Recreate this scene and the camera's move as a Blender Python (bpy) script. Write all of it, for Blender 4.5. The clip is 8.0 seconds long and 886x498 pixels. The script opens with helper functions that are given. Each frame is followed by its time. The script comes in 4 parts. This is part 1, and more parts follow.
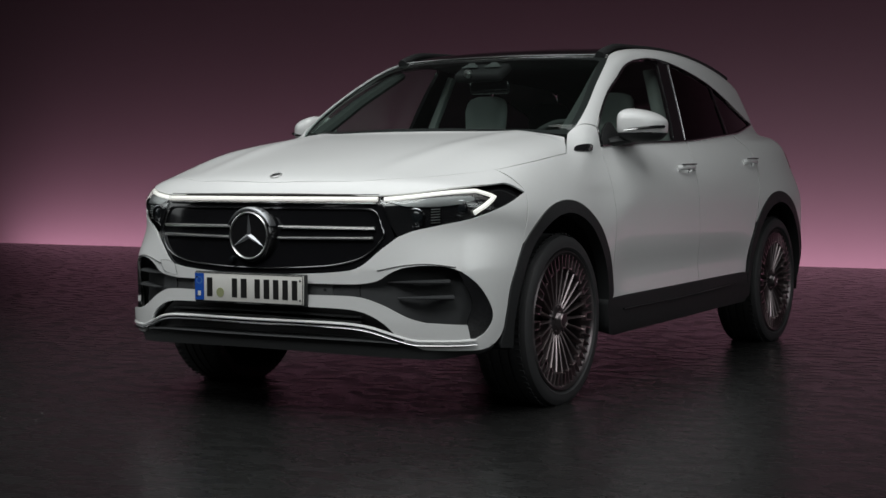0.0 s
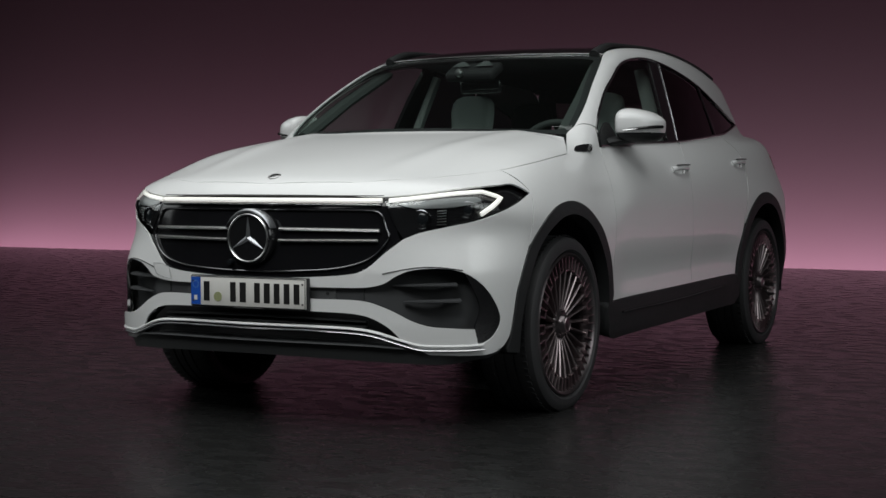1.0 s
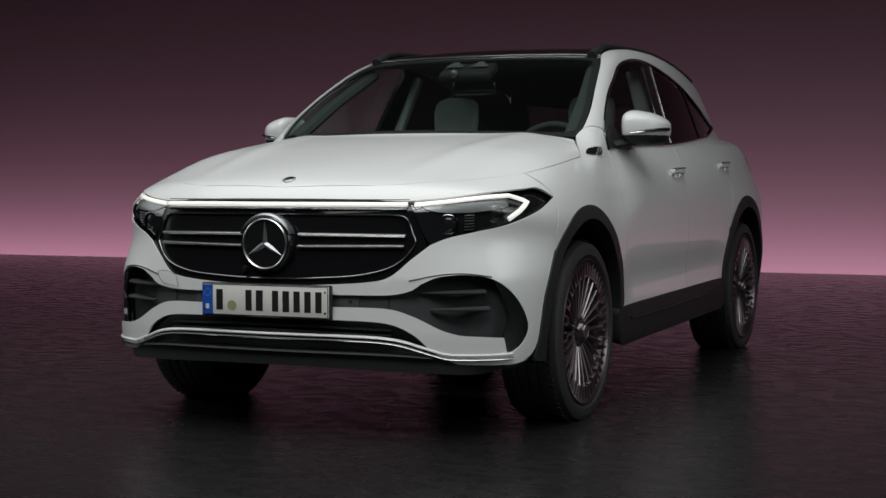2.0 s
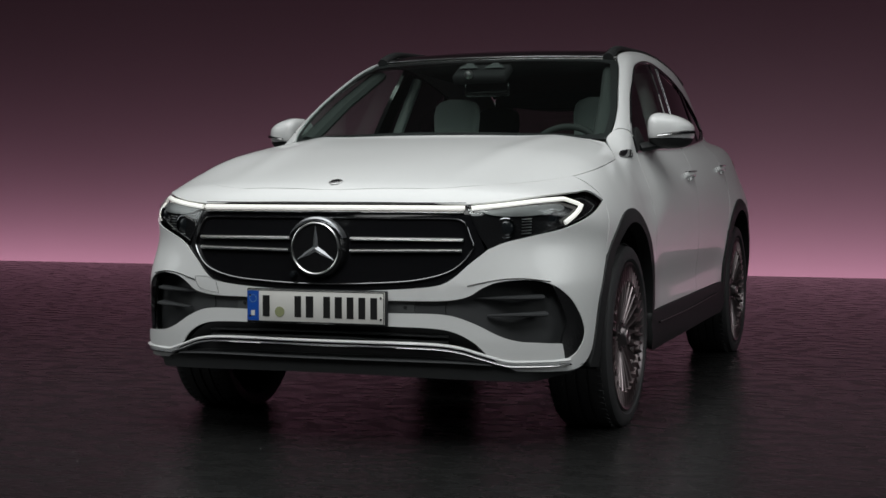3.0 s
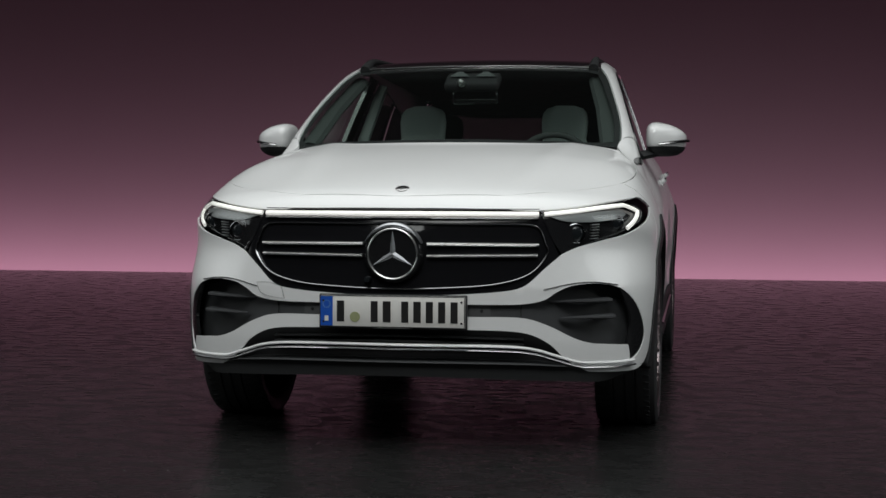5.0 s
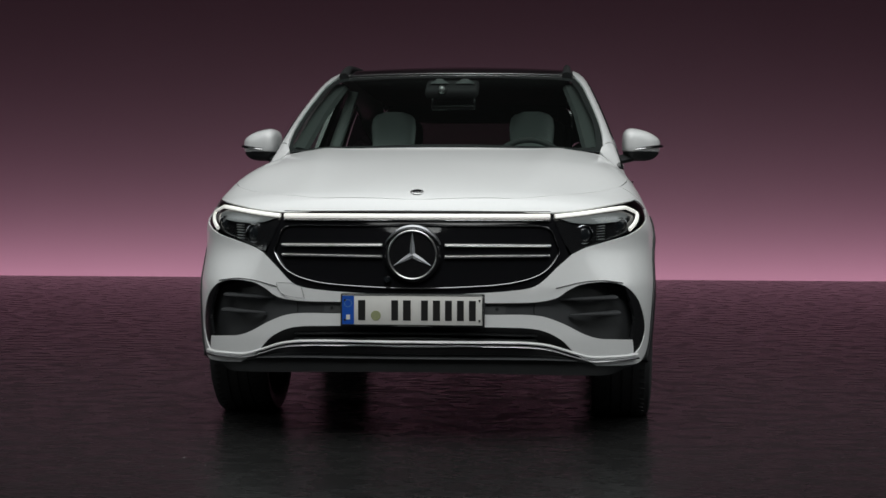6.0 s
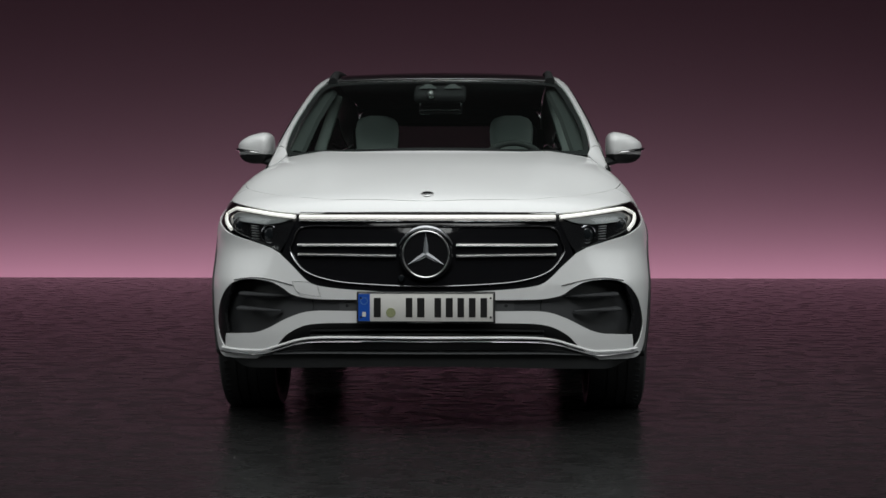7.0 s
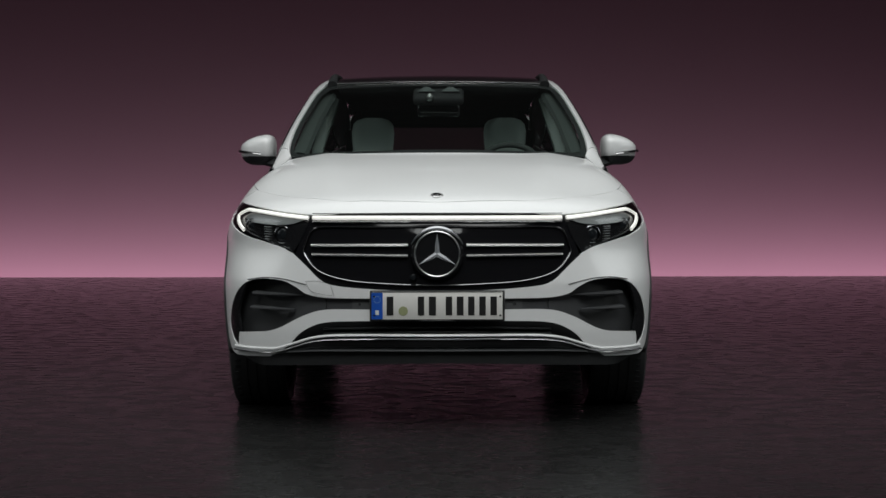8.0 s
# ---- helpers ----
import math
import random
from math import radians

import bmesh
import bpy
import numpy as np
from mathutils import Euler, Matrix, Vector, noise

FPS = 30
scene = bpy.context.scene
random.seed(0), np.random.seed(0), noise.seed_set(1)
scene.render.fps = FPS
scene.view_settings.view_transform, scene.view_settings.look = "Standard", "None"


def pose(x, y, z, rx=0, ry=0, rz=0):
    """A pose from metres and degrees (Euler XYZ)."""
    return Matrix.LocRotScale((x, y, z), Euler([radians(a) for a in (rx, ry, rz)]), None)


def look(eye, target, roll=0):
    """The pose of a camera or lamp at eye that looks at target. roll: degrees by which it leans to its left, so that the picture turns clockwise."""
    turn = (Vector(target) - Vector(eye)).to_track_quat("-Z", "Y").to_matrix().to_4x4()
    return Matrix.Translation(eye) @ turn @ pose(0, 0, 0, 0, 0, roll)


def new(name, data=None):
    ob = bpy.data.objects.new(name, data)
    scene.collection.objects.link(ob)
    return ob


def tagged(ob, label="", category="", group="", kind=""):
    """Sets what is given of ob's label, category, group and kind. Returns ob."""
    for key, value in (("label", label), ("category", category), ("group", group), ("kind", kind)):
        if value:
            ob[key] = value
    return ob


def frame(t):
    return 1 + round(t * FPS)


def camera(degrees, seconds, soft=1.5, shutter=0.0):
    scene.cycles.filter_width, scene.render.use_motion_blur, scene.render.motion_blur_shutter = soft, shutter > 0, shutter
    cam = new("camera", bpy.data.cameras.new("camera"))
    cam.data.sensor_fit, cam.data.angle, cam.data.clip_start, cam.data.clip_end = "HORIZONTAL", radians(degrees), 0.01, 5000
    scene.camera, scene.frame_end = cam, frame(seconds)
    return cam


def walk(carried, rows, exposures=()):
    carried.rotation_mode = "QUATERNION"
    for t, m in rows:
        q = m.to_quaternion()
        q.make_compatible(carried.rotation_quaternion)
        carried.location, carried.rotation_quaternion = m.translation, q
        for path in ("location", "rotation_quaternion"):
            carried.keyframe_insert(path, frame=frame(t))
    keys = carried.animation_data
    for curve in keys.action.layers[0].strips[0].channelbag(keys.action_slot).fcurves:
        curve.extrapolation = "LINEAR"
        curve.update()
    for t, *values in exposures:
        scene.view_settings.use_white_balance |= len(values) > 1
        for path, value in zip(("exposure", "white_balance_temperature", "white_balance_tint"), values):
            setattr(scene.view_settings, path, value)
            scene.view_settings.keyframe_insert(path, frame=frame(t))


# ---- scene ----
cam = camera(32.6, 8.0)
PATH = [
    (0, (3.589, -5.565, 0.956), (2.579, -3.841, 0.858), -0.1),
    (0.5, (3.507, -5.562, 0.956), (2.524, -3.823, 0.859), -0.1),
    (1, (3.312, -5.563, 0.953), (2.37, -3.802, 0.857), -0.1),
    (1.5, (3.074, -5.577, 0.954), (2.194, -3.784, 0.859), -0.1),
    (3, (2.18, -5.722, 0.953), (1.51, -3.839, 0.865), -0.0),
    (3.5, (1.912, -5.8, 0.965), (1.321, -3.892, 0.875), -0.0),
    (4, (1.613, -5.904, 0.963), (1.108, -3.971, 0.876), 0.0),
    (4.5, (1.351, -6.011, 0.964), (0.923, -4.059, 0.878), 0.1),
    (6, (0.579, -6.441, 0.965), (0.411, -4.45, 0.886), 0.1),
    (6.5, (0.395, -6.583, 0.973), (0.285, -4.588, 0.893), 0.0),
    (7, (0.228, -6.707, 0.973), (0.172, -4.709, 0.894), -0.0),
    (7.5, (0.114, -6.797, 0.984), (0.086, -4.798, 0.903), -0.0),
    (8, (0.026, -6.871, 0.985), (0.025, -4.872, 0.904), -0.1),
]
walk(cam, [(t, look(eye, target, roll)) for t, eye, target, roll in PATH])

# ---- world, lights, exposure ----
world = bpy.data.worlds.new("studio_dark")
scene.world = world
world.use_nodes = True
world.node_tree.nodes["Background"].inputs[0].default_value = (0.9, 0.85, 0.9, 1)
world.node_tree.nodes["Background"].inputs[1].default_value = 0.004
scene.view_settings.exposure = 0.0


def area_lamp(name, m, sx, sy, watts, colour, spread=180):
    data = bpy.data.lights.new(name, "AREA")
    data.shape, data.size, data.size_y, data.energy, data.color = "RECTANGLE", sx, sy, watts, colour
    data.spread = radians(spread)
    ob = new(name, data)
    ob.matrix_world = m
    return ob


WALL_Y = 10.6
FLOOR_EDGE, FLOOR_Z = 9.52, 0.020
# overhead softbox, unseen front fill added behind and above the camera, and the pink row of cyclorama lamps in the
# trough behind the floor's edge
area_lamp("overhead_softbox_lamp", look((0.0, -1.2, 4.7), (0.0, -1.199, 0.0)), 8.0, 4.8, 110, (0.97, 1.0, 0.99), 110)
area_lamp("front_fill_lamp", look((0.6, -6.2, 6.2), (0.1, -0.4, 0.5)), 6.0, 2.6, 46, (0.97, 1.0, 0.99), 65)
# unseen fill lamps added on both sides to brighten the flanks
area_lamp("side_fill_lamp", look((8.5, -0.6, 3.6), (0.9, 0.9, 0.6)), 6.0, 3.5, 17, (0.95, 1.0, 1.0), 60)
area_lamp("side_fill_lamp", look((-8.5, -0.6, 3.6), (-0.9, 0.9, 0.6)), 6.0, 3.5, 14, (0.95, 1.0, 1.0), 60)
area_lamp("cyclorama_lamp", look((-3.0, 9.95, -0.55), (-3.0, 10.6, 0.35)), 20.6, 0.20, 96, (1.0, 0.465, 0.665))


# ---- materials ----
def material(name, colour, rough=0.5, metal=0.0, coat=0.0, vary=0.0, scale=8.0, bump=0.0, bump_scale=200.0, emit=0.0, spec=0.5):
    m = bpy.data.materials.new(name)
    m.use_nodes = True
    nodes, links = m.node_tree.nodes, m.node_tree.links
    b = nodes["Principled BSDF"]
    b.inputs["Base Color"].default_value = (*colour, 1)
    b.inputs["Roughness"].default_value = rough
    b.inputs["Metallic"].default_value = metal
    b.inputs["Coat Weight"].default_value = coat
    b.inputs["Coat Roughness"].default_value = 0.03
    b.inputs["Specular IOR Level"].default_value = spec
    if emit:
        b.inputs["Emission Color"].default_value = (*colour, 1)
        b.inputs["Emission Strength"].default_value = emit
    co = nodes.new("ShaderNodeTexCoord")
    if vary:
        n = nodes.new("ShaderNodeTexNoise")
        n.inputs["Scale"].default_value, n.inputs["Detail"].default_value = scale, 6
        links.new(co.outputs["Object"], n.inputs["Vector"])
        r = nodes.new("ShaderNodeMapRange")
        r.inputs["To Min"].default_value, r.inputs["To Max"].default_value = 1 - vary, 1 + vary
        links.new(n.outputs["Fac"], r.inputs["Value"])
        mix = nodes.new("ShaderNodeVectorMath")
        mix.operation = "SCALE"
        mix.inputs[0].default_value = colour
        links.new(r.outputs["Result"], mix.inputs["Scale"])
        links.new(mix.outputs["Vector"], b.inputs["Base Color"])
        rr = nodes.new("ShaderNodeMapRange")
        rr.inputs["To Min"].default_value, rr.inputs["To Max"].default_value = max(rough * (1 - vary), 0), min(rough * (1 + vary), 1)
        links.new(n.outputs["Fac"], rr.inputs["Value"])
        links.new(rr.outputs["Result"], b.inputs["Roughness"])
    if bump:
        n = nodes.new("ShaderNodeTexNoise")
        n.inputs["Scale"].default_value, n.inputs["Detail"].default_value = bump_scale, 4
        links.new(co.outputs["Object"], n.inputs["Vector"])
        bp = nodes.new("ShaderNodeBump")
        bp.inputs["Strength"].default_value, bp.inputs["Distance"].default_value = bump, 0.002
        links.new(n.outputs["Fac"], bp.inputs["Height"])
        links.new(bp.outputs["Normal"], b.inputs["Normal"])
    return m


def glass(name, tint, rough=0.0, gloss=1.0, haze=0.0):
    """A thin pane with an even pale haze mixed in: what passes is tinted, and the angle of view drives the gloss."""
    m = bpy.data.materials.new(name)
    m.use_nodes = True
    nodes, links = m.node_tree.nodes, m.node_tree.links
    nodes.remove(nodes["Principled BSDF"])
    t, g, x, f = (nodes.new("ShaderNode" + k) for k in ("BsdfTransparent", "BsdfGlossy", "MixShader", "LayerWeight"))
    t.inputs["Color"].default_value = (*tint, 1)
    g.inputs["Roughness"].default_value = rough
    g.inputs["Color"].default_value = (gloss, gloss, gloss, 1)
    f.inputs["Blend"].default_value = 0.5
    p, q = nodes.new("ShaderNodeMath"), nodes.new("ShaderNodeMath")
    p.operation, q.operation = "POWER", "MULTIPLY_ADD"
    p.inputs[1].default_value = 5.0
    q.inputs[1].default_value, q.inputs[2].default_value = 0.96, 0.04
    links.new(f.outputs["Facing"], p.inputs[0])
    links.new(p.outputs[0], q.inputs[0])
    links.new(q.outputs[0], x.inputs[0])
    links.new(t.outputs[0], x.inputs[1])
    links.new(g.outputs[0], x.inputs[2])
    # even diffuse haze put into the pane's colour to lift the dark cabin behind
    haze_shader, over = nodes.new("ShaderNodeBsdfDiffuse"), nodes.new("ShaderNodeMixShader")
    haze_shader.inputs["Color"].default_value = (0.70, 0.78, 0.75, 1)
    over.inputs[0].default_value = haze
    links.new(x.outputs[0], over.inputs[1])
    links.new(haze_shader.outputs[0], over.inputs[2])
    links.new(over.outputs[0], nodes["Material Output"].inputs["Surface"])
    return m


def floor_material():
    """Dark, dusty sealed studio floor: glossy, with long shallow ripples and scuffs."""
    m = material("studio_floor", (0.018, 0.017, 0.018), 0.26, spec=0.36)
    nodes, links = m.node_tree.nodes, m.node_tree.links
    b = nodes["Principled BSDF"]
    co = nodes.new("ShaderNodeTexCoord")
    mp = nodes.new("ShaderNodeMapping")
    mp.inputs["Scale"].default_value = (1.5, 2.4, 1.0)
    mp.inputs["Rotation"].default_value = (0, 0, radians(8))
    links.new(co.outputs["Object"], mp.inputs["Vector"])
    a, c, d = (nodes.new("ShaderNodeTexNoise") for _ in range(3))
    a.inputs["Scale"].default_value, a.inputs["Detail"].default_value = 15.0, 5
    links.new(mp.outputs["Vector"], a.inputs["Vector"])
    c.inputs["Scale"].default_value, c.inputs["Detail"].default_value = 44.0, 4
    links.new(co.outputs["Object"], c.inputs["Vector"])
    d.inputs["Scale"].default_value, d.inputs["Detail"].default_value = 5.0, 6
    links.new(mp.outputs["Vector"], d.inputs["Vector"])
    b1, b2 = nodes.new("ShaderNodeBump"), nodes.new("ShaderNodeBump")
    b1.inputs["Strength"].default_value, b1.inputs["Distance"].default_value = 0.26, 0.0050
    b2.inputs["Strength"].default_value, b2.inputs["Distance"].default_value = 0.85, 0.0028
    links.new(a.outputs["Fac"], b1.inputs["Height"])
    links.new(c.outputs["Fac"], b2.inputs["Height"])
    links.new(b1.outputs["Normal"], b2.inputs["Normal"])
    links.new(b2.outputs["Normal"], b.inputs["Normal"])
    r = nodes.new("ShaderNodeMapRange")
    r.inputs["From Min"].default_value, r.inputs["From Max"].default_value = 0.35, 0.65
    r.inputs["To Min"].default_value, r.inputs["To Max"].default_value = 0.22, 0.32
    links.new(d.outputs["Fac"], r.inputs["Value"])
    links.new(r.outputs["Result"], b.inputs["Roughness"])
    ramp_node = nodes.new("ShaderNodeMapRange")
    ramp_node.inputs["To Min"].default_value, ramp_node.inputs["To Max"].default_value = 0.008, 0.018
    links.new(a.outputs["Fac"], ramp_node.inputs["Value"])
    comb = nodes.new("ShaderNodeCombineColor")
    for i in range(3):
        links.new(ramp_node.outputs["Result"], comb.inputs[i])
    links.new(comb.outputs[0], b.inputs["Base Color"])
    return m


PAINT = material("white_car_paint", (0.74, 0.745, 0.745), 0.40, coat=0.65, vary=0.02, scale=60.0, spec=0.35)
GLOSS_BLACK = material("gloss_black", (0.012, 0.012, 0.013), 0.06, coat=0.5, vary=0.15, scale=20)
GRILLE_BLACK = material("grille_black", (0.007, 0.007, 0.008), 0.09, vary=0.1, scale=20, spec=0.3)
PLASTIC = material("black_plastic", (0.024, 0.025, 0.026), 0.55, vary=0.12, scale=30, bump=0.25, bump_scale=700, spec=0.3)
DARK = material("underbody_black", (0.021, 0.021, 0.022), 0.70, vary=0.2, scale=10, spec=0.15)
CHROME = material("chrome", (0.82, 0.82, 0.83), 0.12, metal=1.0, vary=0.05, scale=30)
SHELF = material("grey_lamp_shelf", (0.24, 0.25, 0.25), 0.42, metal=0.6, vary=0.08, scale=30)
FRAME_DARK = material("dark_chrome", (0.26, 0.26, 0.27), 0.18, metal=1.0, vary=0.05, scale=30)
SATIN = material("satin_silver", (0.74, 0.74, 0.74), 0.28, metal=1.0, vary=0.05, scale=30)
RUBBER = material("tyre_rubber", (0.033, 0.033, 0.035), 0.60, vary=0.2, scale=25, bump=0.3, bump_scale=300)
RIM_DARK = material("dark_rim_metal", (0.16, 0.14, 0.145), 0.30, metal=0.9, vary=0.1, scale=30)
RIM_FACE = material("turned_rim_metal", (0.44, 0.37, 0.38), 0.36, metal=1.0, vary=0.1, scale=60)
SEAT = material("pale_grey_leather", (0.52, 0.60, 0.57), 0.55, vary=0.08, scale=14, bump=0.3, bump_scale=350)
TRIM_PALE = material("pale_pillar_trim", (0.35, 0.40, 0.38), 0.7, vary=0.06, scale=20, bump=0.2, bump_scale=600)
TRIM_DARK = material("grey_pillar_trim", (0.026, 0.032, 0.030), 0.8, vary=0.06, scale=20, bump=0.2, bump_scale=600)
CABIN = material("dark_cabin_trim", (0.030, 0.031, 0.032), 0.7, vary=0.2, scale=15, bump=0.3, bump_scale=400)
STAR = material("brushed_silver", (0.40, 0.41, 0.43), 0.36, metal=1.0, vary=0.05, scale=60)
LIT = material("lit_light_guide", (1.0, 0.98, 0.92), 0.3, emit=0.52)
BAR_LIT = material("lit_front_strip", (1.0, 0.98, 0.93), 0.3, emit=0.24)
PLATE_WHITE = material("plate_white", (0.70, 0.69, 0.66), 0.40, vary=0.04, scale=40)
PLATE_BLUE = material("plate_blue", (0.01, 0.08, 0.42), 0.40, vary=0.05, scale=60)
PLATE_BLACK = material("plate_black", (0.012, 0.012, 0.012), 0.45, vary=0.05, scale=60)
GRIT = material("grey_grit", (0.30, 0.30, 0.29), 0.8, vary=0.2, scale=200)
TAIL_RED = material("red_lamp_lens", (0.22, 0.01, 0.03), 0.15, coat=0.6, vary=0.1, scale=40)
SEAL = material("plate_seal", (0.28, 0.30, 0.16), 0.5, vary=0.2, scale=200)
SCREEN_GLASS = glass("windscreen_glass", (0.80, 0.90, 0.86), gloss=0.8, haze=0.0028)
SIDE_GLASS = glass("side_window_glass", (0.62, 0.70, 0.66), gloss=0.9, haze=0.003)
PRIVACY_GLASS = glass("dark_privacy_glass", (0.035, 0.035, 0.038))
REAR_GLASS = glass("tinted_rear_glass", (0.10, 0.09, 0.09))
VENT_GREY = material("grey_vent_plastic", (0.056, 0.058, 0.061), 0.42, vary=0.1, scale=30, bump=0.2, bump_scale=700)
BRACKET = material("grey_bracket_plastic", (0.06, 0.066, 0.066), 0.6, vary=0.1, scale=40)
STAR_DOT = material("pale_band_dots", (0.22, 0.34, 0.50), 0.5, vary=0.05, scale=60)
LAMP_GLASS = glass("clear_lamp_cover", (0.9, 0.92, 0.92))
LENS = material("lamp_lens", (0.012, 0.014, 0.016), 0.16, spec=0.5, vary=0.1, scale=50)
GREY_INSERT = material("grey_bumper_insert", (0.075, 0.078, 0.08), 0.45, vary=0.06, scale=40)
FLOOR = floor_material()
WALL = material("painted_backdrop", (0.62, 0.58, 0.60), 0.85, vary=0.05, scale=0.6, bump=0.1, bump_scale=60)
BLACKOUT = material("black_drape", (0.032, 0.029, 0.031), 0.95, vary=0.2, scale=2)


# ---- mesh helpers ----
def mesh_object(name, verts, faces, mat, parent=None, label="", smooth=True, normals=None):
    me = bpy.data.meshes.new(name)
    me.from_pydata([tuple(map(float, v)) for v in verts], [], [tuple(map(int, f)) for f in faces])
    me.materials.append(mat)
    me.validate()
    if smooth:
        me.shade_smooth()
    if normals is not None:
        me.normals_split_custom_set_from_vertices([tuple(map(float, n)) for n in normals])
    ob = new(name, me)
    ob.parent = parent
    return tagged(ob, label)


def part(name, bm, mat, parent=None, label="", smooth=True):
    me = bpy.data.meshes.new(name)
    bm.normal_update()
    bm.to_mesh(me)
    bm.free()
    me.materials.append(mat)
    if smooth:
        me.shade_smooth()
        me.set_sharp_from_angle(angle=radians(40))
    ob = new(name, me)
    ob.parent = parent
    return tagged(ob, label)


def box(sx, sy, sz, m=None, bevel=0.0, seg=2):
    bm = bmesh.new()
    bmesh.ops.create_cube(bm, size=1.0, matrix=(m or Matrix()) @ Matrix.Diagonal((sx, sy, sz, 1)))
    if bevel:
        bmesh.ops.bevel(bm, geom=bm.edges[:], offset=bevel, segments=seg, affect="EDGES", profile=0.5)
    return bm


def lathe(profile, n, m=None, start=0.0, sweep=math.tau):
    """Turns (radius, x) pairs about the x axis."""
    closed = abs(sweep - math.tau) < 1e-6
    bm = bmesh.new()
    m = m or Matrix()
    count = n if closed else n + 1
    rings = [[bm.verts.new(m @ Vector((px, r * math.cos(start + sweep * i / n), r * math.sin(start + sweep * i / n)))) for r, px in profile] for i in range(count)]
    for i in range(n):
        a, b = rings[i], rings[(i + 1) % count]
        for j in range(len(profile) - 1):
            bm.faces.new((a[j], a[j + 1], b[j + 1], b[j]))
    bmesh.ops.recalc_face_normals(bm, faces=bm.faces[:])
    return bm


def spline(points, corners=(), step=0.02, closed=True):
    """A smooth line through points; sharp at the corners named by index."""
    P = np.asarray(points, float)
    n = len(P)
    out = []
    for i in range(n if closed else n - 1):
        a, b = P[i], P[(i + 1) % n]
        ta = (P[(i + 1) % n] - P[i - 1]) / 2 if (i not in corners and (closed or i > 0)) else b - a
        j = (i + 1) % n
        tb = (P[(j + 1) % n] - P[i]) / 2 if (j not in corners and (closed or j < n - 1)) else b - a
        length = np.linalg.norm(b - a)
        la, lb = np.linalg.norm(ta) + 1e-9, np.linalg.norm(tb) + 1e-9
        ta, tb = ta * min(1, 1.2 * length / la), tb * min(1, 1.2 * length / lb)
        k = max(1, int(math.ceil(length / step)))
        for s in np.arange(k) / k:
            h = (2 * s**3 - 3 * s**2 + 1, s**3 - 2 * s**2 + s, -2 * s**3 + 3 * s**2, s**3 - s**2)
            out.append(h[0] * a + h[1] * ta + h[2] * b + h[3] * tb)
    if not closed:
        out.append(P[-1])
    return np.array(out)


def tube(points, rx, ry=None, closed=False, n=8, ups=None, taper=None):
    """A rod of oval section along a line; rx lies across, ry along the given up directions."""
    ry = ry or rx
    P = np.asarray(points, float)
    k = len(P)
    T = np.array([(P[(i + 1) % k] if closed or i < k - 1 else P[i]) - (P[i - 1] if closed or i > 0 else P[i]) for i in range(k)])
    T /= np.linalg.norm(T, axis=1, keepdims=True) + 1e-12
    U = np.tile((0, 0, 1.0), (k, 1)) if ups is None else np.asarray(ups, float)
    S = np.cross(T, U)
    S /= np.linalg.norm(S, axis=1, keepdims=True) + 1e-12
    U = np.cross(S, T)
    W = np.ones(k) if taper is None else np.asarray(taper, float)
    bm = bmesh.new()
    rings = [[bm.verts.new(Vector(P[i] + (S[i] * rx * math.cos(a) + U[i] * ry * math.sin(a)) * W[i])) for a in (math.tau * j / n for j in range(n))] for i in range(k)]
    for i in range(k if closed else k - 1):
        a, b = rings[i], rings[(i + 1) % k]
        for j in range(n):
            bm.faces.new((a[j], a[(j + 1) % n], b[(j + 1) % n], b[j]))
    if not closed:
        bm.faces.new(rings[0][::-1])
        bm.faces.new(rings[-1])
    bmesh.ops.recalc_face_normals(bm, faces=bm.faces[:])
    return bm


# ---- the car's skin ----
def smax(a, b, k):
    h = np.maximum(k - np.abs(a - b), 0.0) / k
    return np.maximum(a, b) + h * h * k * 0.25


def smin(a, b, k):
    return -smax(-a, -b, k)


def ramp(v, a, b):
    s = np.clip((v - a) / (b - a), 0, 1)
    return s * s * (3 - 2 * s)


